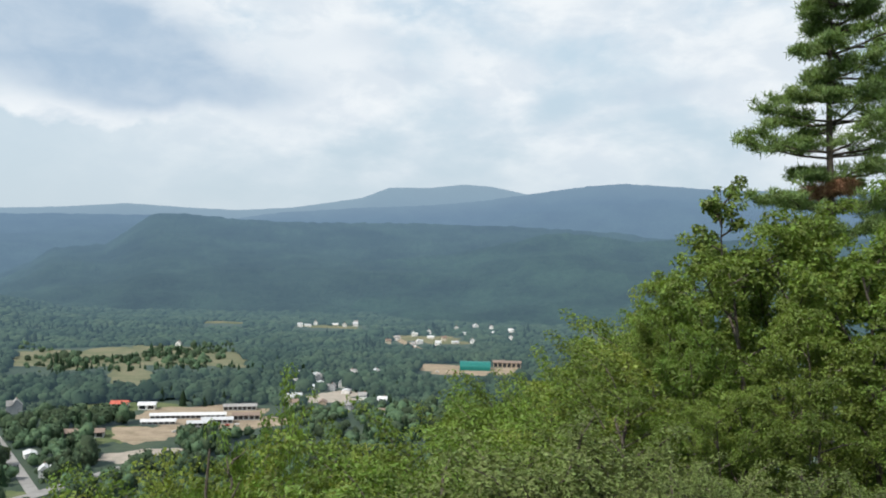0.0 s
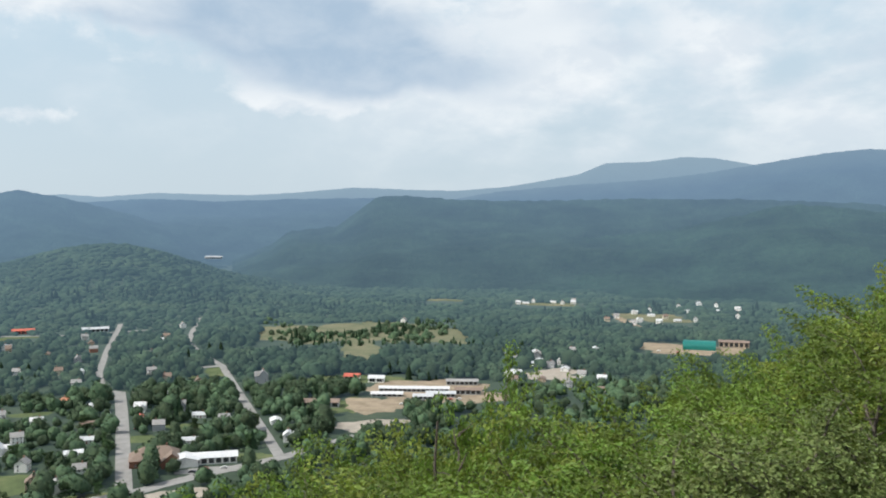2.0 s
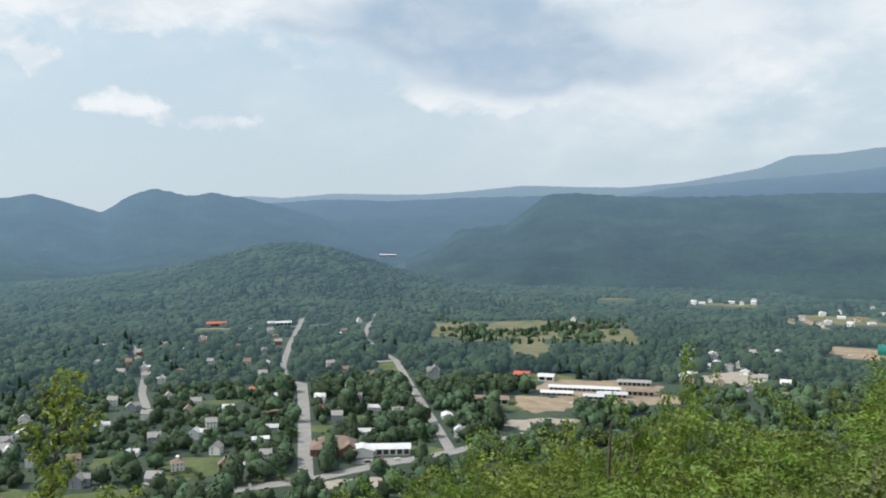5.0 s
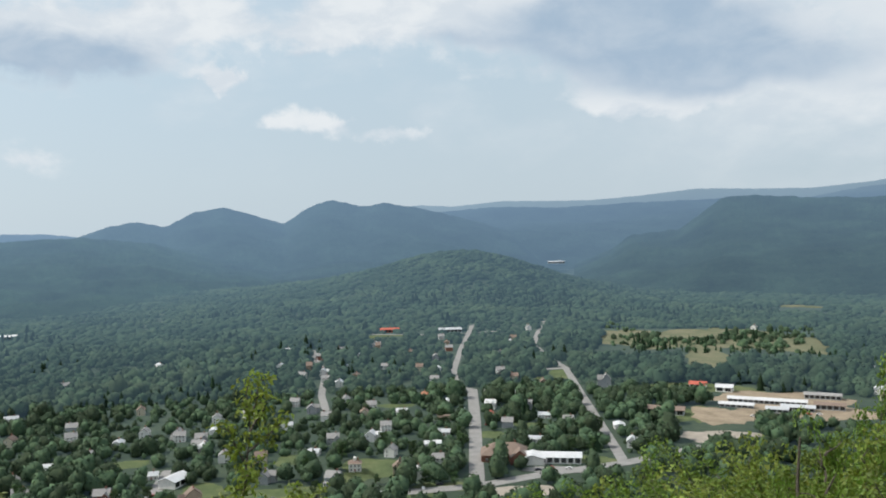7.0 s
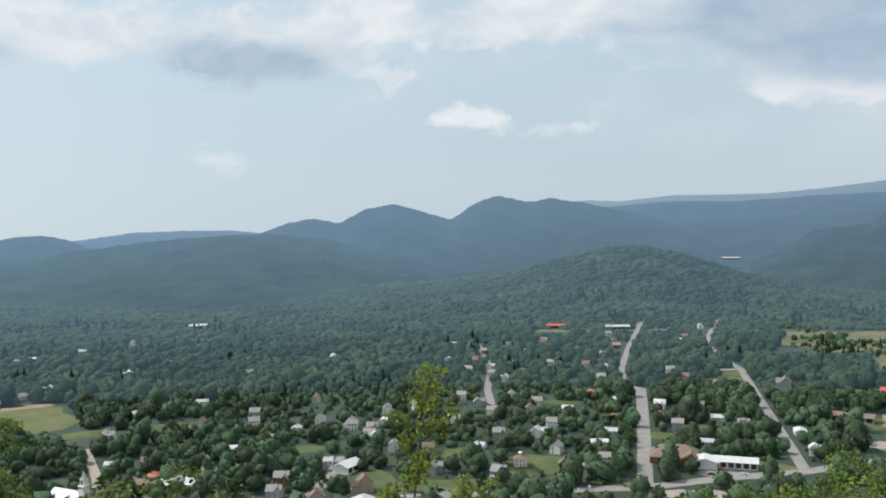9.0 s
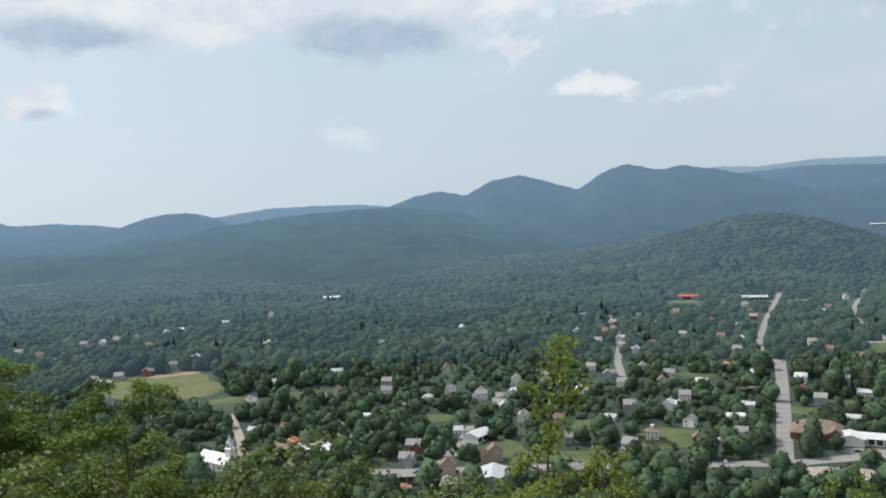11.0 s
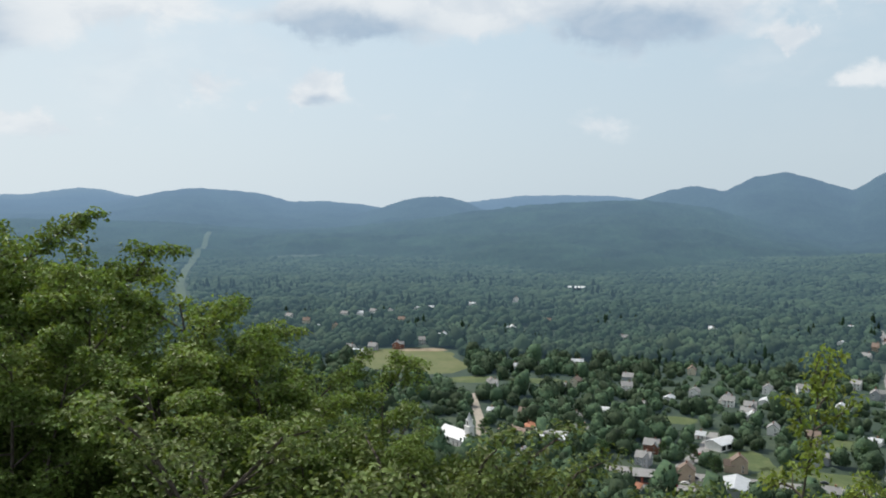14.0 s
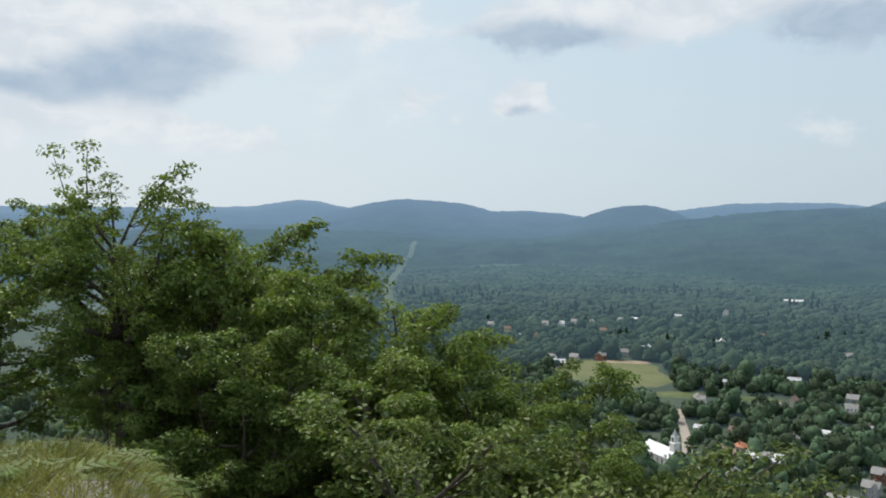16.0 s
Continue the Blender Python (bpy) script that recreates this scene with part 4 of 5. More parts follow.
# ---------------------------------------------------------------- parked cars
def car(paint, label):
    e = tagged(new("car"), label, "car", group="parked cars")
    b = Shape()
    prof = [(-2.2, .35), (-2.2, .8), (-1.2, .95), (-.7, 1.42), (.9, 1.42), (1.6, .98), (2.2, .85), (2.2, .35)]
    k = len(prof)
    b.solid([(x, -.85, z) for x, z in prof] + [(x, .85, z) for x, z in prof], [(i, (i + 1) % k, k + (i + 1) % k, k + i) for i in range(k)] + [tuple(range(k))[::-1], tuple(range(k, 2 * k))])
    part("body", b, paint, e)
    part("glazing", Shape().box(-.75, 1.0, -.87, .87, 1.0, 1.32), GLASS, e)
    for x in (-1.35, 1.35):
        for y in (-.8, .8):
            part("wheel", Shape().tube((x, y - .1, .33), (x, y + .1, .33), .33, .33, 10), TYRE, e)
    return e


CAR_WHITE = material("white_car_paint", (0.7, 0.7, 0.7), 0.5, 0.3)
CAR_DARK = material("dark_car_paint", (0.05, 0.055, 0.07), 0.5, 0.3)
CAR_RED = material("red_car_paint", (0.35, 0.03, 0.03), 0.5, 0.3)
cars = [car(CAR_WHITE, "white car parked on pale asphalt"), car(CAR_DARK, "dark car parked on pale asphalt"), car(CAR_RED, "red car parked on pale asphalt")]
spots = [(59.3, 455, 60), (58.3, 449, 60), (57.2, 447, 60), (56.5, 452, 60), (55.9, 462, 60), (40.0, 484, 130), (38.3, 483, 130), (37.2, 490, 40), (33.9, 640, 35), (35.6, 700, 35), (35.5, 735, 35), (29.8, 524, 20),
         (28.6, 523, 20), (30.6, 519, 20), (63, 472, 70), (46.6, 462, 130), (54.9, 532, 55), (55.6, 506, 55), (17.0, 690, 10), (15.6, 700, 10), (13.8, 708, 10), (13.2, 710, 10), (26.6, 655, 25), (-1.0, 1010, 5), (0.2, 1015, 5), (48.2, 478, 40)]
for i, (a, r, turn) in enumerate(spots):
    c = cars[i] if i < 3 else copy_thing(cars[(i * 7) % 3], Matrix())
    set_down(c, a, r, turn)
    c.matrix_basis = Matrix.Translation((0, 0, 0.25)) @ c.matrix_basis

hall = shed("far white factory hall in the valley gap", 60, 22, 7, 2.0, WHITE, METAL, 8)
p = at(29.2, 3190)
hall.matrix_basis = pose(p.x, p.y, 19, 0, 0, 30)


def slope_height(slope, az, r):
    p = at(az, r)
    hit = SLOPES[slope].ray_cast(Vector((p.x, p.y, 900)), Vector((0, 0, -1)))[0]
    return max(float(land(p.x, p.y)), hit.z if hit else -99.0)


# power line cut up the broad slope, and lone homes among the far trees
V, F = [], []
CUT = [(89.3, 1190, 14), (89.5, 1500, 14), (89.1, 1800, 15), (88.4, 2150, 15), (87.6, 2700, 16)]
k = 0
for (a0, r0, w0), (a1, r1, w1) in zip(CUT, CUT[1:]):
    for t in np.linspace(0, 1, 16):
        a, r, w = a0 + (a1 - a0) * t, r0 + (r1 - r0) * t, w0 + (w1 - w0) * t
        half = math.degrees(w / 2 / r)
        for q in (-half, 0, half):
            p = at(a + q, r)
            V.append((p.x, p.y, slope_height("backdrop_broad_slope", a + q, r) + 2.5))
        if k:
            n = 3 * k
            F += [(n - 3, n - 2, n + 1, n), (n - 2, n - 1, n + 2, n + 1)]
        k += 1
ROADS.append(([at(float(np.interp(r, [c[1] for c in CUT], [c[0] for c in CUT])), r) for r in range(1190, 2100, 10)], 22))
me = bpy.data.meshes.new("clearing_strip")
me.from_pydata(V, [], F)
# the cut's grass has the same haze emission mixed in
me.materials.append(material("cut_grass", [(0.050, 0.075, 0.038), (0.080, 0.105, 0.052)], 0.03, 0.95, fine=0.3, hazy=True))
tagged(new("ground_power_line_cut", me), "grassy power line cut through the forest", "clearing", kind="structure")

# ---------------------------------------------------------------- valley woods
def icosphere(level):
    bm = bmesh.new()
    bmesh.ops.create_icosphere(bm, subdivisions=level, radius=1.0)
    bm.verts.ensure_lookup_table()
    v = np.array([p.co[:] for p in bm.verts])
    f = np.array([[p.index for p in q.verts] for q in bm.faces])
    bm.free()
    return v, f


def crown_shapes(level, count, seed, lump=0.32):
    """Unit broadleaf crowns: lumpy, wider above the middle, cut off below."""
    g = np.random.default_rng(seed)
    v, f = icosphere(level)
    out = []
    for _ in range(count):
        d = np.zeros(len(v))
        for _ in range(9 if level > 2 else 6):
            c = g.normal(size=3)
            c /= np.linalg.norm(c)
            d += np.exp(-((v - c) ** 2).sum(1) / 0.22) * g.uniform(0.5, 1.0)
        d = 0.68 + lump * d + g.normal(size=len(v)) * (0.05 if level > 2 else 0.07)
        w = v * d[:, None]
        w[:, 2] = np.where(w[:, 2] < -0.35, -0.35 + (w[:, 2] + 0.35) * 0.3, w[:, 2])
        w = w / np.abs(w[:, :2]).max() + [0, 0, 0.35]
        if level == 1:
            used = f[w[f][:, :, 2].mean(1) > 0.12]
            ids, f_new = np.unique(used, return_inverse=True)
            out.append((w[ids], f_new.reshape(-1, 3)))
        else:
            out.append((w, f))
    return out


def tufted(shapes, count, size, seed):
    """Crowns with loose leafy tufts standing off their surface, for a broken outline."""
    g = np.random.default_rng(seed)
    out = []
    for v, f in shapes:
        tri = v[f]
        c = tri.mean(1)
        k = g.integers(0, len(f), count)
        mid = c[k] * (1 + g.uniform(0.0, 0.13, (count, 1)))
        a, b = g.normal(size=(count, 3)), g.normal(size=(count, 3))
        a, b = a / np.linalg.norm(a, axis=1)[:, None] * size, b / np.linalg.norm(b, axis=1)[:, None] * size
        extra = np.stack([mid + a, mid + b, mid - (a + b) * 0.7], 1).reshape(-1, 3)
        base = v * [0.92, 0.92, 0.96]
        out.append((np.concatenate([base, extra]), np.concatenate([f, len(v) + np.arange(3 * count).reshape(-1, 3)])))
    return out


def spire_shapes(count, seed):
    """Unit conifers: ragged tapering spires."""
    g = np.random.default_rng(seed)
    out = []
    for _ in range(count):
        n, rings = 9, 7
        V, F = [], []
        for k in range(rings):
            z = k / (rings - 1)
            r = (1 - z) ** 0.85 * (1.0 if k % 2 == 0 else 0.72) + 0.02
            for i in range(n):
                a = 2 * math.pi * (i + 0.5 * (k % 2)) / n
                q = r * g.uniform(0.7, 1.15)
                V.append((q * math.cos(a), q * math.sin(a), z * 3.0 + g.uniform(-.1, .1)))
        for k in range(rings - 1):
            for i in range(n):
                a, b, c, d = k * n + i, k * n + (i + 1) % n, (k + 1) * n + (i + 1) % n, (k + 1) * n + i
                F += [(a, b, c), (a, c, d)]
        out.append((np.array(V), np.array(F)))
    return out


def clear_of(x, y, margin, ahead):
    """True where no road, plot or house is in the way; ahead keeps the sight line to it open."""
    ok = np.ones(len(x), bool)
    for line, width in ROADS:
        L = np.array([p[:2] for p in line])
        for px, py in L:
            r = math.hypot(px, py)
            ux, uy = px / r, py / r
            dx, dy = x - px, y - py
            al, sd = dx * ux + dy * uy, -dx * uy + dy * ux
            ok &= ~((al < width / 2 + margin) & (al > -width / 2 - margin - ahead * 0.35) & (np.abs(sd) < width / 2 + margin + 1))
    for c, across, out, hw, hd in PLOTS:
        dx, dy = x - c.x, y - c.y
        al, sd = dx * out.x + dy * out.y, dx * across.x + dy * across.y
        reach = 14 + max(0.0, c.length - 500) * 0.06
        ok &= ~((np.abs(sd) < hw + 2) & (al < hd) & (al > -hd - reach))
    for a, r in HOUSES:
        p = at(a, r)
        ux, uy = p.x / r, p.y / r
        dx, dy = x - p.x, y - p.y
        al, sd = dx * ux + dy * uy, -dx * uy + dy * ux
        ok &= ~((al < 6 + margin) & (al > -7 - ahead * 0.6 - max(0.0, r - 600) * 0.035) & (np.abs(sd) < 5.5 + margin * 0.4))
    return ok


def scatter(name, label, az0, az1, r0, r1, spacing, shapes, size, mat, seed, keep=1.0, open_ground=True, squash=(0.85, 1.25), sink=0.0, gaps=0.0):
    """Many trees of one sort joined into one sheet of woods."""
    g = np.random.default_rng(seed)
    area = 0.5 * radians(az1 - az0) * (r1 ** 2 - r0 ** 2)
    n = int(area / spacing ** 2 * keep)
    a, r = g.uniform(az0, az1, n), np.sqrt(g.uniform(r0 ** 2, r1 ** 2, n))
    x, y = -r * np.sin(np.radians(a)), r * np.cos(np.radians(a))
    sc = g.uniform(*size, n) * (0.8 + 0.5 * g.random(n) ** 2)
    ok = np.ones(n, bool)
    if open_ground:
        ok = clear_of(x, y, 2.2, 7.0)
    if gaps:
        ok &= fbm(x * 0.012, y * 0.012, 3) > gaps - 0.5
    x, y, sc = x[ok], y[ok], sc[ok]
    swell = fbm(x * 0.011, y * 0.011, 3)
    sc = sc * (1.0 + 1.1 * swell) * g.uniform(0.75, 1.25, len(x))
    z = land(x, y) + sink + 7.0 * swell * (sink >= 1.0)
    VS, FS, k = [], [], 0
    pick = g.integers(0, len(shapes), len(x))
    rot = g.uniform(0, 2 * math.pi, len(x))
    tall = g.uniform(*squash, len(x))
    for i, (v, f) in enumerate(shapes):
        m = np.nonzero(pick == i)[0]
        if not len(m):
            continue
        c, s = np.cos(rot[m])[:, None], np.sin(rot[m])[:, None]
        X = (v[None, :, 0] * c - v[None, :, 1] * s) * sc[m, None] + x[m, None]
        Y = (v[None, :, 0] * s + v[None, :, 1] * c) * sc[m, None] + y[m, None]
        Z = v[None, :, 2] * sc[m, None] * tall[m, None] + z[m, None]
        VS.append(np.stack([X, Y, Z], -1).reshape(-1, 3))
        FS.append((f[None] + (k + np.arange(len(m)) * len(v))[:, None, None]).reshape(-1, 3))
        k += len(m) * len(v)
    ob = new(name, mesh_from(name, np.concatenate(VS), np.concatenate(FS), mat))
    return tagged(ob, label, "woods", kind="stuff")


def haze_glow_woods(name, island=0.3, dark=1.0):
    """Woods at the back of the valley; blue haze is mixed into their surface."""
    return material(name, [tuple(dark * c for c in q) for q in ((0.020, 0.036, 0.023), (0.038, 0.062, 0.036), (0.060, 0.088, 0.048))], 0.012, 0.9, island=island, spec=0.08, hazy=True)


near_crowns = tufted(crown_shapes(2, 8, 3, 0.42), 90, 0.15, 4)
mid_crowns = tufted(crown_shapes(2, 6, 5, 0.36), 26, 0.2, 6)
low_crowns = tufted(crown_shapes(1, 8, 6, 0.36), 20, 0.22, 8)
far_crowns = crown_shapes(1, 8, 7, 0.24)
spires = spire_shapes(6, 9)
scatter("town_trees", "leafy green broadleaf trees among the houses", 14, 88, 385, 780, 9.6, near_crowns, (3.8, 6.8), CANOPY, 21, sink=1.5, squash=(0.95, 1.4))
scatter("town_shrubs", "low garden shrubs and hedges", 22, 80, 400, 800, 13, low_crowns, (1.2, 2.4), CANOPY, 22)
scatter("slope_trees", "broadleaf woods at the hill's foot", -4, 14, 520, 780, 9.5, mid_crowns, (3.6, 5.6), CANOPY, 24, sink=1.5)
scatter("backdrop_near_trees", "dense broadleaf woods on the valley floor", -8, 108, 780, 960, 8.4, low_crowns, (4.2, 6.6), haze_glow_woods("valley_woods_near", 0.24), 23, sink=2.0)
scatter("backdrop_valley_trees", "dense hazy broadleaf woods on the valley floor", -9, 106, 960, 1180, 8.6, low_crowns, (4.2, 6.6), haze_glow_woods("valley_woods_far", 0.19), 28, sink=2.0, squash=(0.75, 1.1))
scatter("west_trees", "broadleaf woods west of the town", 88, 118, 430, 780, 11.0, low_crowns, (4.0, 6.0), CANOPY, 31, sink=1.5)
scatter("valley_conifers", "dark conifers standing among broadleaf trees", -6, 94, 560, 1100, 13, spires, (2.0, 3.4), CONIFER, 25, gaps=0.60)
scatter("backdrop_woods", "hazy unbroken woods beyond the town", -9, 102, 1180, 1620, 8.4, far_crowns, (5.0, 7.4), haze_glow_woods("backdrop_woods_near", 0.13), 26, sink=0.5, squash=(0.42, 0.70))
scatter("backdrop_far_woods", "hazy unbroken woods at the valley's far side", -9, 101, 1620, 2150, 8.6, far_crowns, (6.0, 8.6), haze_glow_woods("backdrop_woods_far", 0.08), 27, sink=0.5, squash=(0.28, 0.46))
scatter("backdrop_conifers", "dark hazy stands of conifers beyond the town", -9, 101, 1100, 1560, 17, spires, (2.4, 4.2), haze_glow_woods("backdrop_conifer", 0.1, 0.5), 32, gaps=0.60)
PLOTS, keep_plots = [], PLOTS
scatter("meadow_trees", "single trees dotted over the dry meadow", 13.5, 26, 1030, 1290, 14, low_crowns, (2.2, 4.8), CANOPY, 29, sink=0.8, gaps=0.49)
scatter("meadow_conifers", "dark pointed conifers at the meadow's edge", 13.5, 25, 1000, 1270, 16, spires, (2.0, 3.2), CONIFER, 33, gaps=0.62)
PLOTS = keep_plots

# ---------------------------------------------------------------- trees on the ledge and its slope
LEAF_OAK = material("oak_leaf", [(0.088, 0.132, 0.034), (0.132, 0.188, 0.048), (0.188, 0.242, 0.070)], 0.9, 0.5, island=0.35, through_light=0.32, spec=0.22)
LEAF_YELLOW = material("young_leaf", [(0.13, 0.175, 0.038), (0.18, 0.23, 0.052), (0.25, 0.29, 0.075)], 1.2, 0.5, island=0.30, through_light=0.40, spec=0.22)
LEAF_SHRUB = material("shrub_leaf", [(0.085, 0.120, 0.038), (0.125, 0.165, 0.052), (0.17, 0.21, 0.075)], 1.5, 0.55, island=0.35, through_light=0.25, spec=0.22)
LEAF_SLOPE = material("slope_leaf", [(0.082, 0.135, 0.027), (0.122, 0.182, 0.037), (0.172, 0.232, 0.051)], 0.5, 0.5, island=0.32, objects=0.18, through_light=0.35, spec=0.22)
NEEDLE = material("pine_needle", [(0.10, 0.16, 0.055), (0.14, 0.21, 0.07), (0.19, 0.26, 0.09)], 0.8, 0.6, island=0.3, through_light=0.3, spec=0.3)
NEEDLE_DEAD = material("dead_needle", [(0.28, 0.15, 0.08), (0.38, 0.22, 0.13)], 2.0, 0.8, island=0.3)
GRASS = material("grass_blade", [(0.10, 0.12, 0.03), (0.19, 0.19, 0.06), (0.28, 0.25, 0.10)], 1.5, 0.7, island=0.35, through_light=0.3)
FERN = material("fern_frond", [(0.09, 0.14, 0.03), (0.14, 0.20, 0.05)], 2.0, 0.6, island=0.25, through_light=0.35)
ROCK = material("ledge_rock", [(0.13, 0.12, 0.11), (0.24, 0.23, 0.21), (0.34, 0.33, 0.30)], 1.4, 0.9, bump=0.03, bump_scale=9.0, fine=0.4)
TWIG = material("grey_twig", [(0.16, 0.13, 0.11), (0.28, 0.24, 0.21)], 6.0, 0.9)


def unit(a):
    return a / np.maximum(np.linalg.norm(a, axis=-1, keepdims=True), 1e-9)


def leaf_sheet(name, centres, faces_to, length, width, g, mat):
    """Folded kite-shaped leaves at the given places, turned towards faces_to."""
    n = len(centres)
    up = unit(faces_to + g.normal(size=(n, 3)) * 0.45)
    out = unit(np.cross(up, g.normal(size=(n, 3))) - [0, 0, 0.2])
    side = unit(np.cross(out, up))
    nor = np.cross(side, out)
    L = length * g.uniform(0.65, 1.2, (n, 1))
    Wd = width * g.uniform(0.7, 1.2, (n, 1))
    a = centres - out * L * 0.5
    tip = centres + out * L * 0.5 - nor * L * 0.12
    l = centres + side * Wd * 0.5 + nor * Wd * 0.15 + out * L * 0.08
    r = centres - side * Wd * 0.5 + nor * Wd * 0.15 + out * L * 0.08
    V = np.stack([a, r, tip, l], 1).reshape(-1, 3)
    return mesh_from(name, V, np.arange(4 * n).reshape(-1, 4), mat, smooth=False)


def limb(shape, pts, r0, r1, sides=7):
    """One continuous tapered tube through the points."""
    P = [Vector(p) for p in pts]
    n, rings = len(P), []
    side = (P[1] - P[0]).orthogonal().normalized()
    for i, p in enumerate(P):
        d = (P[min(i + 1, n - 1)] - P[max(i - 1, 0)]).normalized()
        side = (side - d * side.dot(d)).normalized()
        b = d.cross(side)
        r = r0 + (r1 - r0) * i / (n - 1)
        rings += [p + (side * math.cos(2 * math.pi * k / sides) + b * math.sin(2 * math.pi * k / sides)) * r for k in range(sides)]
    F = [(i * sides + k, i * sides + (k + 1) % sides, (i + 1) * sides + (k + 1) % sides, (i + 1) * sides + k) for i in range(n - 1) for k in range(sides)]
    shape.solid(rings, F + [tuple(range((n - 1) * sides, n * sides))])


def wander(p, d, length, steps, g, bend=0.25, lift=0.05):
    """A crooked line from p along d."""
    pts, d = [np.array(p, float)], unit(np.array(d, float))
    for _ in range(steps):
        d = unit(d + g.normal(size=3) * bend + [0, 0, lift])
        pts.append(pts[-1] + d * length / steps)
    return pts


def broadleaf(label, H, spread, trunk, bare, limbs, leaf, per, seed, mat, twigs=4, cluster=0.42, stems=1, name="tree", category="tree", group="trees on the ledge", top=True):
    """A broadleaf tree: crooked trunk(s), limbs, twigs, and leaves gathered in sprays round the twig ends."""
    g = np.random.default_rng(seed)
    e = tagged(new(name), label, category, group=group)
    ends = []
    for s in range(stems):
        lean = g.normal(size=3) * ([0.22, 0.22, 0] if stems > 1 else [0.07, 0.07, 0])
        base = [g.normal() * 0.15 * (stems > 1), g.normal() * 0.15 * (stems > 1), -0.5]
        spine = wander(base, [lean[0], lean[1], 1], H * 0.93 + 0.5, 9, g, 0.09, 0.12)
        drift = (spine[-1] - spine[0]) * [1, 1, 0] * (0.9 if stems == 1 else 0.6)
        spine = [p - drift * (i / (len(spine) - 1)) for i, p in enumerate(spine)]
        stretch = (H - 0.32 * spread - 0.5 * cluster + 0.5) / (spine[-1][2] + 0.5)
        spine = [np.array([p[0], p[1], (p[2] + 0.5) * stretch - 0.5]) for p in spine]
        bark = Shape()
        limb(bark, spine, trunk / math.sqrt(stems), trunk * 0.12, 9)
        part("trunk", bark, BARK, e)
        n = max(3, limbs // stems)
        for i in range(n):
            t = bare + (0.97 - bare) * (i + g.uniform(0.1, 0.9)) / n
            k = t * (len(spine) - 1)
            j = min(int(k), len(spine) - 2)
            p = spine[j] + (spine[j + 1] - spine[j]) * (k - j)
            a = 2.4 * i + g.uniform(-0.5, 0.5) + s
            u = (t - bare) / max(1e-3, 0.97 - bare)
            reach = spread * (0.35 + 0.75 * math.sin(math.pi * min(1, 0.22 + 0.58 * u))) * g.uniform(0.75, 1.1)
            line = wander(p, [math.cos(a), math.sin(a), 0.25 + 0.5 * u], reach, 6, g, 0.2, 0.06)
            b = Shape()
            limb(b, line[::2], max(0.018, trunk * 0.42 * (1 - 0.7 * u)), 0.012, 5)
            for q in range(twigs):
                w = line[2 + (q * 4) // max(1, twigs)] if q < twigs - 1 else line[-1]
                d = [math.cos(a + g.uniform(-1.2, 1.2)), math.sin(a + g.uniform(-1.2, 1.2)), g.uniform(-0.1, 0.8)]
                tw = wander(w, d, spread * g.uniform(0.22, 0.42), 2, g, 0.25, 0.05)
                limb(b, [tw[0], tw[-1]], 0.013, 0.005, 3)
                ends += [tw[-1], tw[-2]]
            ends += [line[-1], line[-2]]
            part("branch", b, BARK, e)
        if top:
            ends += [spine[-1], spine[-2]]
    E = np.array(ends)
    size = np.repeat(cluster * g.uniform(0.65, 1.25, (len(E), 1)), per, axis=0)
    C = np.repeat(E, per, axis=0)
    d = unit(g.normal(size=C.shape) + [0, 0, 0.45])
    C = C + d * size * g.uniform(0.45, 1.08, (len(C), 1)) * [1, 1, 0.6]
    ob = new("foliage", leaf_sheet("foliage", C, d * [0.7, 0.7, 0.5] + [0, 0, 0.75], leaf, leaf * 0.58, g, mat))
    ob.parent = e
    return e


def stand(ob, az, r, height, natural, turn, z=None, squeeze=1.0):
    p = at(az, r)
    k = (height - 0.05 * natural) / natural
    ob.matrix_basis = pose(p.x, p.y, float(land(p.x, p.y)) if z is None else z, 0, 0, turn) @ Matrix.Diagonal((k * squeeze, k * squeeze, k, 1))
    return ob


def ground_at(az, r):
    p = at(az, r)
    return float(land(p.x, p.y))


def top_height(az, r, el):
    return EYE + r * math.tan(radians(el)) - ground_at(az, r)


# oaks beside the ledge (west), one with a bare dark trunk and long low limb
oak = broadleaf("old oak with a dark trunk and open leafy crown", 6.0, 2.05, 0.24, 0.44, 32, 0.085, 72, 75, LEAF_OAK, 5, 0.25)
stand(oak, 106.2, 15.5, top_height(106.2, 15.5, 2.0), 6.0, 20, squeeze=1.02)
limb_line = Shape()
limb(limb_line, [Vector(p) for p in ((0.05, 0, 2.35), (-0.75, 0.1, 2.5), (-1.25, 0.1, 2.8), (-1.6, 0.15, 3.5), (-1.75, 0.2, 4.3))], 0.12, 0.04)
part("limb", limb_line, BARK, oak, "thick crooked side limb")
full = broadleaf("dense green oak standing at the ledge", 6.0, 1.35, 0.15, 0.28, 24, 0.085, 80, 72, LEAF_OAK, 5, 0.26)
stand(full, 99.6, 16.5, top_height(99.6, 16.5, 1.0), 6.0, 70, squeeze=1.1)
young = broadleaf("young oak with sunlit yellow-green leaves", 8.0, 1.35, 0.10, 0.22, 30, 0.095, 76, 73, LEAF_OAK, 5, 0.28, stems=2)
stand(young, 93.4, 14.5, top_height(93.4, 14.5, -1.4), 8.0, 10, squeeze=1.05)
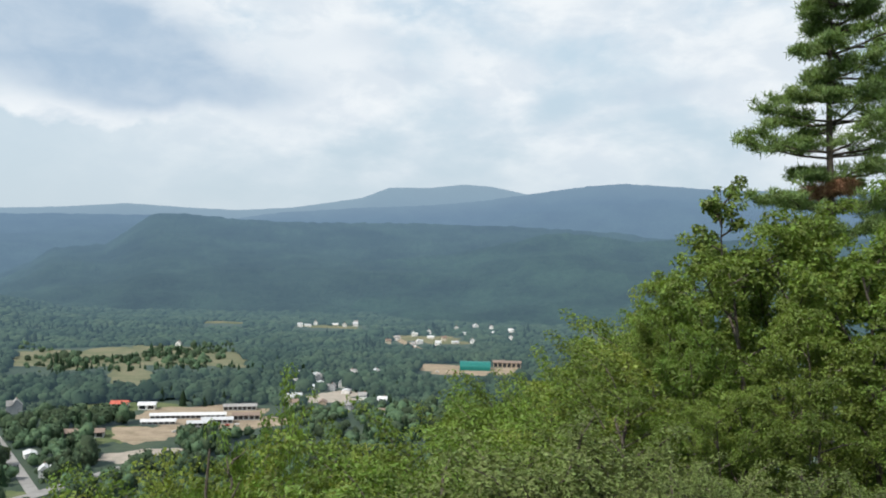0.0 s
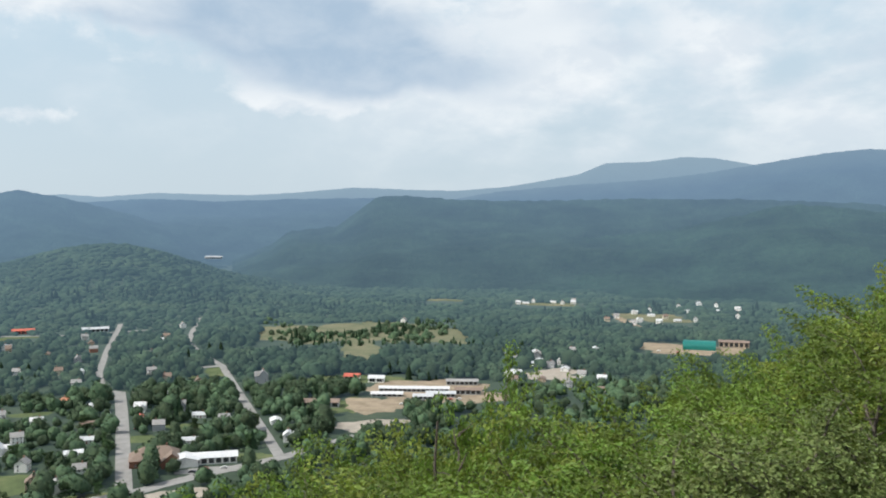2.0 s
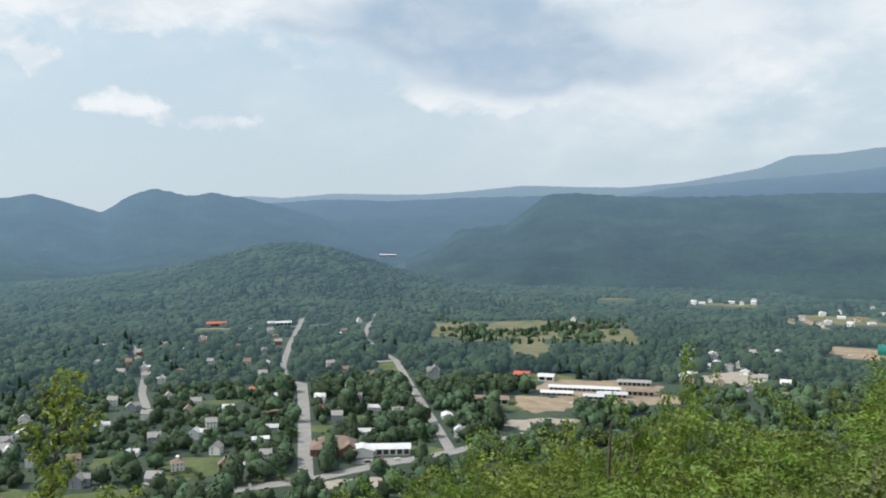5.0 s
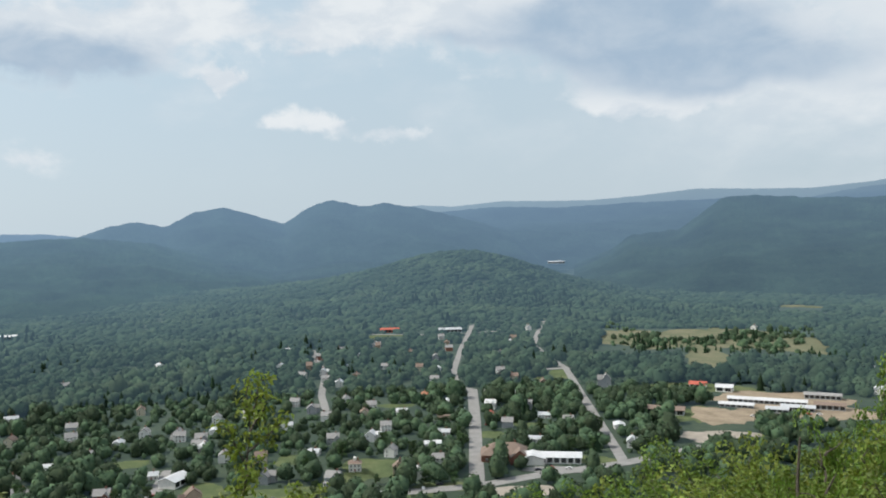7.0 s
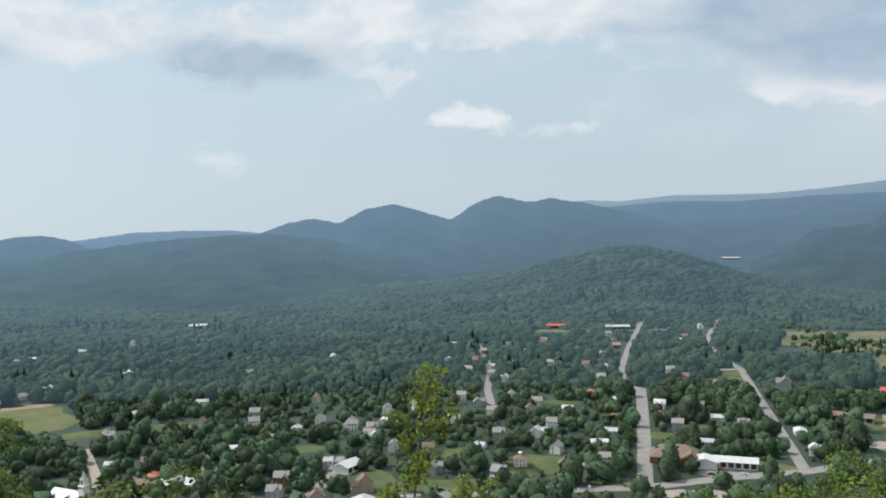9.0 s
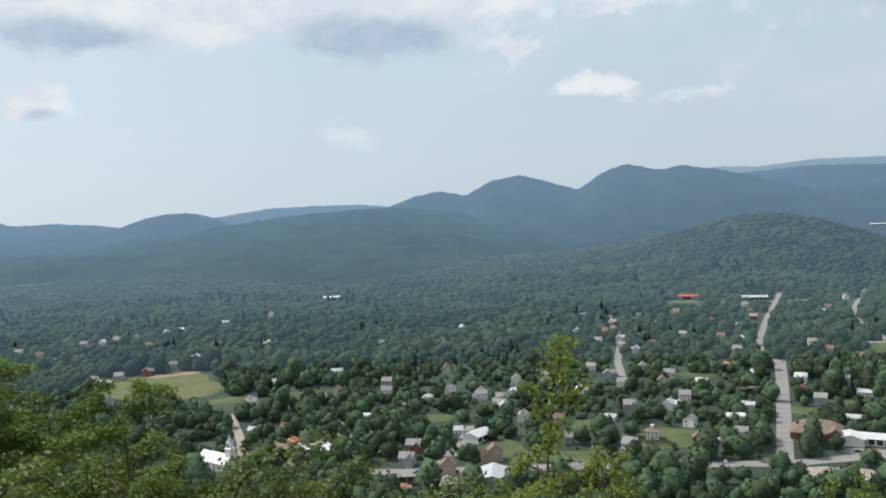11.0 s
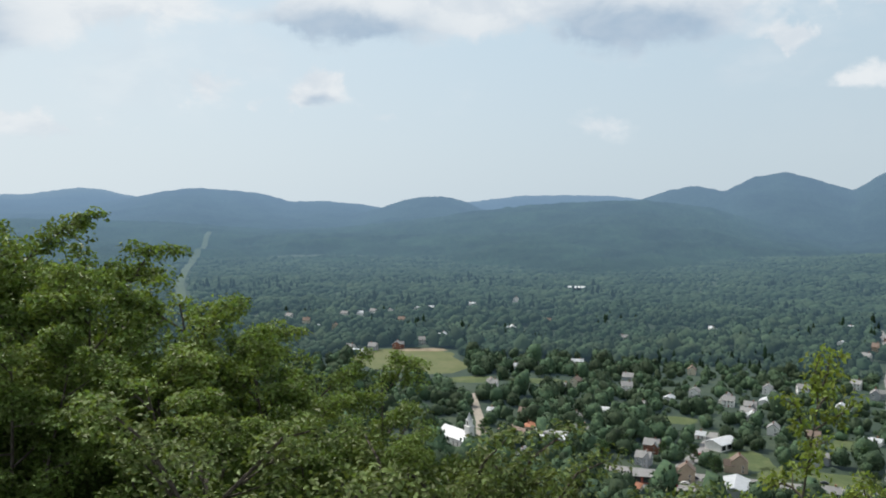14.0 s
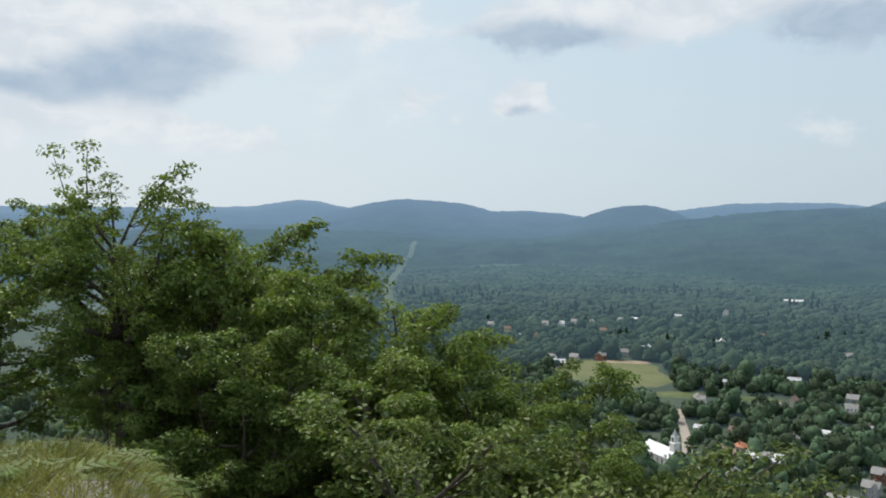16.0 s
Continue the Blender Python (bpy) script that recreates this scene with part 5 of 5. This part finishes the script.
for ob, nat, az, r, el, turn, sq in ((full, 6.0, 112.8, 17.5, 1.4, 200, 1.2), (young, 8.0, 90.2, 14.0, -2.4, 120, 1.0), (young, 8.0, 86.9, 13.4, -5.9, 240, 0.95), (young, 8.0, 82.6, 13.0, -7.2, 30, 1.15), (young, 8.0, 79.4, 12.6, -8.3, 300, 1.0),
                                     (full, 6.0, 103.2, 18.5, -1.2, 130, 1.2), (full, 6.0, 97.0, 17.5, -2.2, 310, 1.0), (young, 8.0, 98.0, 13.6, -5.3, 200, 1.3), (young, 8.0, 101.6, 14.4, -4.8, 80, 1.3), (young, 8.0, 105.2, 15.2, -6.2, 150, 1.2),
                                     (young, 8.0, 84.4, 11.0, -10.6, 160, 1.2), (young, 8.0, 80.0, 11.0, -11.6, 20, 1.2), (young, 8.0, 76.4, 11.6, -12.4, 220, 1.1), (young, 8.0, 73.8, 11.6, -15.2, 320, 1.1), (young, 8.0, 94.6, 12.2, -7.3, 300, 1.3), (young, 8.0, 89.6, 12.0, -7.3, 60, 1.3)):
    c = copy_thing(ob, Matrix())
    stand(c, az, r, top_height(az, r, el), nat, turn, squeeze=sq)

# small-leaved shrubs
shrub = broadleaf("low grey-green shrub with small leaves", 2.0, 1.0, 0.05, 0.10, 18, 0.055, 60, 81, LEAF_SHRUB, 4, 0.2, stems=4, name="shrub", category="shrub", group="shrubs on the ledge")
stand(shrub, 87.4, 8.6, top_height(87.4, 8.6, -14.3), 2.0, 0, squeeze=1.25)
for az, r, el, turn, sq in ((72.8, 10.5, -16.3, 130, 1.1), (69.6, 11.5, -16.8, 170, 1.1), (66.0, 12.0, -17.4, 20, 1.0), 
                            (-12.0, 9.5, -11.2, 60, 1.3), (-9.0, 9.2, -11.6, 160, 1.3), (-15.5, 8.8, -12.5, 10, 1.3), (-5.6, 9.5, -13.2, 250, 1.3), (-18.6, 8.2, -13.8, 110, 1.2), (-22.6, 8.0, -14.2, 310, 1.2), (-2.0, 10, -14.4, 20, 1.2), (-25.6, 8.6, -13.0, 200, 1.2)):
    c = copy_thing(shrub, Matrix())
    stand(c, az, r, max(1.0, top_height(az, r, el)), 2.0, turn, squeeze=sq)

# lone sapling in front of the town, and small tops beside it
sapling = broadleaf("slender sapling with sparse yellow-green leaves", 5.4, 0.62, 0.05, 0.40, 17, 0.11, 11, 91, LEAF_YELLOW, 3, 0.21, name="sapling", category="tree", group="saplings below the ledge")
stand(sapling, 49.3, 15.0, top_height(49.3, 15.0, -7.3), 5.4, 40, squeeze=0.78)
for az, r, el, turn in ((46.4, 15.5, -14.6, 100), (54.6, 14.0, -17.2, 200), (51.6, 15.5, -16.6, 300), (45.2, 14.5, -16.4, 10), (47.6, 13.6, -17.0, 70)):
    c = copy_thing(sapling, Matrix())
    stand(c, az, r, top_height(az, r, el), 5.4, turn)

# oaks east of the ledge
east = broadleaf("broad sunlit oak at the edge of the ledge", 6.0, 1.75, 0.12, 0.10, 22, 0.10, 84, 101, LEAF_SLOPE, 5, 0.28, stems=2, group="oaks east of the ledge")
stand(east, -20.2, 15.0, top_height(-20.2, 15.0, 3.1), 6.0, 15)
for az, r, el, turn, sq in ((-25.0, 14.0, 3.0, 80, 1.0), (-28.5, 15.0, 5.4, 150, 1.0), (-17.6, 17.0, 1.9, 210, 0.8), (-15.4, 18.0, -0.4, 280, 0.62), (-22.6, 18.0, 3.8, 330, 1.0), (-31.5, 16.0, 5.0, 30, 1.0), (-27.0, 12.0, -1.5, 60, 1.0), (-21.0, 12.0, -1.6, 120, 0.95),
                            (-16.6, 13.0, -3.4, 190, 0.7), (-13.6, 17.0, -3.6, 250, 0.55), (-18.4, 10.8, -6.4, 10, 0.9), (-23.4, 10.5, -5.4, 310, 1.0), (-28.4, 10.5, -4.6, 90, 1.0), (-12.6, 15.0, -6.6, 140, 0.7), (-15.2, 11.5, -7.6, 40, 0.8)):
    c = copy_thing(east, Matrix())
    stand(c, az, r, top_height(az, r, el), 6.0, turn, squeeze=sq)
spindle = broadleaf("slim ash sapling rising above the oaks", 3.2, 0.5, 0.04, 0.2, 14, 0.10, 26, 102, LEAF_OAK, 3, 0.16, name="sapling", group="oaks east of the ledge")
stand(spindle, -17.6, 16.0, 3.6, 3.2, 0, z=EYE + 16 * math.tan(radians(5.5)) - 3.6)

# the wooded slope that falls away below the ledge
slope_a = broadleaf("bushy sunlit tree on the steep slope", 7.0, 2.5, 0.13, 0.15, 17, 0.145, 38, 111, LEAF_SLOPE, 4, 0.42, stems=2, group="trees on the slope")
slope_b = broadleaf("rounded leafy tree on the steep slope", 7.0, 2.8, 0.15, 0.2, 18, 0.145, 38, 112, LEAF_SLOPE, 4, 0.44, group="trees on the slope")
slope_c = broadleaf("yellow-green tree on the steep slope", 7.0, 2.3, 0.12, 0.15, 16, 0.145, 38, 113, LEAF_YELLOW, 4, 0.40, group="trees on the slope")
edge_az = np.array([-15.0, -12.5, -8.2, -6.0, -0.8, 6.6, 13.8, 20.0, 23.8, 30.0, 40.0])
edge_el = np.array([-1.0, -2.9, -5.6, -6.8, -8.8, -11.3, -12.7, -13.8, -14.8, -17.6, -20.0])
dice = random.Random(8)
first = {}
for r, gap in ((58, 3.0), (44, 3.8), (34, 4.6), (26, 5.6), (20, 7.0), (15.5, 8.5), (12.0, 9.5)):
    az = -14.0 + dice.uniform(0, 2)
    while az < (33 if r > 18 else 25):
        rr = r * dice.uniform(0.93, 1.07)
        el = float(np.interp(az, edge_az, edge_el)) + dice.uniform(-0.9, 0.35) - 34.0 / rr + 0.1
        h = top_height(az, rr, el)
        if 2.0 < h < 16:
            kind = dice.choice((slope_a, slope_b, slope_a, slope_b, slope_c))
            c = kind if kind not in first else copy_thing(kind, Matrix())
            first[kind] = 1
            stand(c, az, rr, h, 7.0, dice.uniform(0, 360), squeeze=min(1.3, max(0.8, 7.0 / h)))
        az += gap * dice.uniform(0.8, 1.2)


# a taller young tree and a bare snag that stand above the slope's canopy
c = copy_thing(slope_b, Matrix())
stand(c, 11.1, 24, top_height(11.1, 24, -8.9), 7.0, 50, squeeze=0.42)
g = np.random.default_rng(118)
snag = tagged(new("dead_snag"), "bare dark dead snag above the slope trees", "tree")
s = Shape()
limb(s, wander((0, 0, 0), (0.05, 0, 1), 9.0, 8, g, 0.06, 0.1), 0.12, 0.03)
part("trunk", s, BARK, snag)
for i in range(9):
    s = Shape()
    limb(s, wander((0.1, 0, 6.0 + i * 0.33), (math.cos(2.4 * i), math.sin(2.4 * i), 0.8), 1.3 - 0.09 * i, 5, g, 0.3, 0.1), 0.035, 0.008, 5)
    part("branch", s, BARK, snag)
stand(snag, 13.5, 23, top_height(13.5, 23, -11.8), 9.0, 0)


# ---------------------------------------------------------------- tall white pine
def pine(label, H, seed, whorls, name="pine_tree"):
    """A tall pine: straight trunk, level tiers of limbs (height, reach) that carry flat plumes of needles."""
    g = np.random.default_rng(seed)
    e = tagged(new(name), label, "tree")
    t = Shape()
    limb(t, [Vector((0.012 * z * math.sin(z * 0.3), 0, z)) for z in np.linspace(-1, H, 14)], 0.24, 0.03, 10)
    part("trunk", t, BARK, e)
    for tier, (h, west, east_reach, dead) in enumerate(whorls):
        tufts = []
        for i in range(6):
            a = 2 * math.pi * i / 6 + tier * 0.9 + g.uniform(-0.25, 0.25)
            turn = (1 - 0.914 * math.cos(a) + 0.405 * math.sin(a)) / 2
            L = (east_reach + (west - east_reach) * turn) * g.uniform(0.8, 1.08)
            line = wander((0, 0, h - 0.25 + g.uniform(-.15, .15)), [math.cos(a), math.sin(a), -0.05], L, 6, g, 0.07, 0.05)
            b = Shape()
            limb(b, line[::2], 0.05, 0.012, 5)
            for k in range(1, 7):
                for s in (-1, 1):
                    d = [math.cos(a + s * g.uniform(.5, 1.1)), math.sin(a + s * g.uniform(.5, 1.1)), 0.18]
                    tw = wander(line[k], d, L * 0.30 * (1.15 - k / 9), 2, g, 0.15, 0.05)
                    limb(b, [tw[0], tw[-1]], 0.014, 0.006, 3)
                    if k > 1:
                        tufts += [tw[-1], tw[-2], tw[-1] + g.normal(size=3) * 0.12]
            tufts += [line[-1], line[-2], line[-1] + g.normal(size=3) * 0.1]
            part("branch", b, BARK, e)
        n = 34
        C = np.repeat(np.array(tufts), n, axis=0)
        C = C + g.normal(size=C.shape) * [0.10, 0.10, 0.04]
        d = unit(g.normal(size=C.shape) + [0, 0, 0.8])
        side = unit(np.cross(d, g.normal(size=C.shape))) * 0.017
        l = g.uniform(0.15, 0.28, (len(C), 1))
        V = np.stack([C - side, C + side, C + d * l + side * 0.4, C + d * l - side * 0.4], 1).reshape(-1, 3)
        ob = new("needles", mesh_from("needles", V, np.arange(len(V)).reshape(-1, 4), NEEDLE_DEAD if dead else NEEDLE, False))
        ob.parent = e
    return e


pz = ground_at(-23.9, 33)
tree = pine("tall white pine with level needle-clad limbs", 156.5 - pz, 121, [(EYE + 33 * math.tan(radians(el)) - pz, west, far, dead) for el, west, far, dead in
            ((1.6, 2.4, 2.4, 0), (3.2, 3.0, 2.6, 0), (4.4, 0.7, 0.6, 1), (5.2, 1.2, 3.0, 0), (6.6, 3.5, 3.2, 0), (8.4, 2.7, 2.8, 0), (9.9, 1.9, 2.6, 0), (11.1, 0.9, 2.6, 0), (12.6, 1.3, 3.0, 0), (14.0, 0.9, 2.2, 0), (15.4, 1.1, 2.8, 0), (16.9, 0.9, 2.0, 0), (18.4, 0.7, 1.4, 0))])
p = at(-23.9, 33)
tree.matrix_basis = pose(p.x, p.y, pz)


# ---------------------------------------------------------------- the ledge: rock, grass, ferns, dead brush
def rock(label, sx, sy, sz, seed):
    g = np.random.default_rng(seed)
    v, f = icosphere(4)
    d = np.zeros(len(v))
    for _ in range(14):
        c = unit(g.normal(size=3))
        d += np.clip((v @ c) - g.uniform(0.55, 0.85), 0, 1) * -0.8
    w = v * (1 + d[:, None] + g.normal(size=(len(v), 1)) * 0.006) * [sx, sy, sz]
    ob = new("rock_slab", mesh_from("rock_slab", w, f, ROCK, smooth=False))
    return tagged(ob, label, "rock")


for i, (az, r, sx, sy, sz, dz, turn) in enumerate(((108.5, 5.25, 1.2, 0.4, 0.12, -0.02, 20), (101.2, 5.35, 0.42, 0.16, 0.12, 0.05, 10), (105.0, 5.9, 0.5, 0.2, 0.12, 0.0, 20))):
    p = at(az, r)
    ob = rock("weathered pale grey rock slab in dry grass", sx, sy, sz, 130 + i)
    ob.matrix_basis = pose(p.x, p.y, ground_at(az, r) + dz, 0, 0, turn)


patch("ground_ledge", "weathered bare rock of the summit ledge", 0.0, 0.01, 8.0, 8.0, ROCK, 180, 0.04, keep=False, ragged=1.5)


def blades(name, label, az0, az1, r0, r1, n, length, width, mat, seed, category):
    """Tufts of grass: narrow curved blades."""
    g = np.random.default_rng(seed)
    tufts = n // 26
    a, r = g.uniform(az0, az1, tufts), np.sqrt(g.uniform(r0 ** 2, r1 ** 2, tufts))
    a, r = np.repeat(a, 26), np.repeat(r, 26)
    x, y = -r * np.sin(np.radians(a)) + g.normal(size=len(a)) * 0.07, r * np.cos(np.radians(a)) + g.normal(size=len(a)) * 0.07
    base = np.stack([x, y, land(x, y) - 0.02], -1)
    d = unit(g.normal(size=base.shape) * [0.5, 0.5, 0] + [0, 0, 1])
    l = length * g.uniform(0.5, 1.2, (len(a), 1))
    side = unit(np.cross(d, g.normal(size=base.shape))) * width
    mid, tip = base + d * l * 0.6, base + d * l + (d * [1, 1, 0]) * l * 0.5 - [0, 0, 1] * l * 0.08
    V = np.stack([base - side, base + side, mid + side * 0.7, tip, mid - side * 0.7], 1).reshape(-1, 3)
    k = np.arange(len(a))[:, None] * 5
    F = np.concatenate([k + [0, 1, 2], k + [0, 2, 4], k + [4, 2, 3]], 1).reshape(-1, 3)
    return tagged(new(name, mesh_from(name, V, F, mat, False)), label, category, kind="stuff")


blades("ledge_grass", "dry yellow-green grass on the rocky ledge", 99, 128, 4.2, 7.4, 22000, 0.26, 0.005, GRASS, 141, "grass")


def fern(label, seed, n=9):
    g = np.random.default_rng(seed)
    e = tagged(new("fern"), label, "fern", group="ferns on the ledge")
    for i in range(n):
        a = 2 * math.pi * i / n + g.uniform(-.3, .3)
        line = wander((0, 0, 0), [math.cos(a), math.sin(a), 1.3], 0.75, 10, g, 0.04, -0.22)
        V, F = [], []
        for k in range(1, len(line)):
            d = unit(line[k] - line[k - 1])
            side = unit(np.cross(d, [0, 0, 1]))
            w = 0.15 * math.sin(math.pi * (0.12 + 0.84 * k / len(line)))
            for s in (-1, 1):
                q = len(V)
                V += [line[k - 1], line[k - 1] + d * 0.055, line[k] + side * s * w + d * 0.03, line[k - 1] * 0.5 + line[k] * 0.5 + side * s * w * 0.6]
                F.append((q, q + 3, q + 2, q + 1) if s < 0 else (q, q + 1, q + 2, q + 3))
        ob = new("frond", mesh_from("frond", np.array(V), np.array(F), FERN, False))
        ob.parent = e
    return e


ferns = [fern("bright green fern in the ledge grass", 151), fern("bright green fern in the ledge grass", 152)]
for i in range(26):
    f = ferns[i] if i < 2 else copy_thing(ferns[i % 2], Matrix())
    az, r = dice.uniform(104.0, 118), dice.uniform(6.0, 8.2)
    p = at(az, r)
    f.matrix_basis = pose(p.x, p.y, ground_at(az, r), 0, 0, dice.uniform(0, 360)) @ Matrix.Scale(dice.uniform(0.6, 0.95), 4)

# dead grey brush at the foot of the eastern shrubs
g = np.random.default_rng(161)
brush = tagged(new("dead_brush"), "bleached grey dead brush among shrubs", "brush")
for i in range(40):
    s = Shape()
    limb(s, wander((g.normal() * .3, g.normal() * .3, 0), g.normal(size=3) * [1, 1, .3] + [0, 0, .9], g.uniform(0.5, 1.0), 5, g, 0.3, 0.0), 0.012, 0.004, 4)
    part("twig", s, TWIG, brush)
p = at(-8.6, 7.2)
brush.matrix_basis = pose(p.x, p.y, ground_at(-8.6, 7.2) - 0.1) @ Matrix.Scale(0.6, 4)


# ---------------------------------------------------------------- single trees along the nearest streets
LEAF_TOWN = material("town_leaf", [(0.040, 0.074, 0.036), (0.060, 0.105, 0.046), (0.085, 0.135, 0.058)], 0.4, 0.7, island=0.3, objects=0.25, through_light=0.2, spec=0.2)
street_a = broadleaf("full round shade tree beside the street", 10.0, 3.8, 0.28, 0.25, 16, 0.75, 12, 171, LEAF_TOWN, 4, 1.0, name="street_tree", group="street trees")
street_b = broadleaf("tall dark shade tree among houses", 12.0, 3.4, 0.28, 0.2, 17, 0.75, 12, 172, LEAF_TOWN, 4, 1.0, name="street_tree", group="street trees")
STREET_TREES = [(38.2, 489, 9), (36.2, 488, 9), (31.7, 522, 7), (33.9, 548, 9), (35.7, 575, 10), (35.8, 600, 10), (33.7, 640, 9), (43.6, 552, 13), (46.0, 520, 13), (40.9, 574, 13), (41.4, 496, 6), (39.0, 556, 11), (45.4, 480, 9),
                (50.4, 478, 10), (54.6, 470, 11), (56.0, 492, 11), (57.9, 497, 9), (60.4, 500, 12), (61.8, 486, 11), (63.8, 470, 12), (64.6, 484, 9), (66.0, 470, 9), (68.0, 500, 12), (69.6, 520, 13), (63.2, 520, 12),
                (28.4, 560, 11), (27.0, 565, 10), (26.6, 620, 12), (23.6, 570, 9), (30.4, 610, 13), (37.0, 640, 13)]
for i, (az, r, h) in enumerate(STREET_TREES):
    ob, nat = ((street_a, 10.0), (street_b, 12.0))[i % 2]
    c = ob if i < 2 else copy_thing(ob, Matrix())
    stand(c, az, r, h, nat, dice.uniform(0, 360))
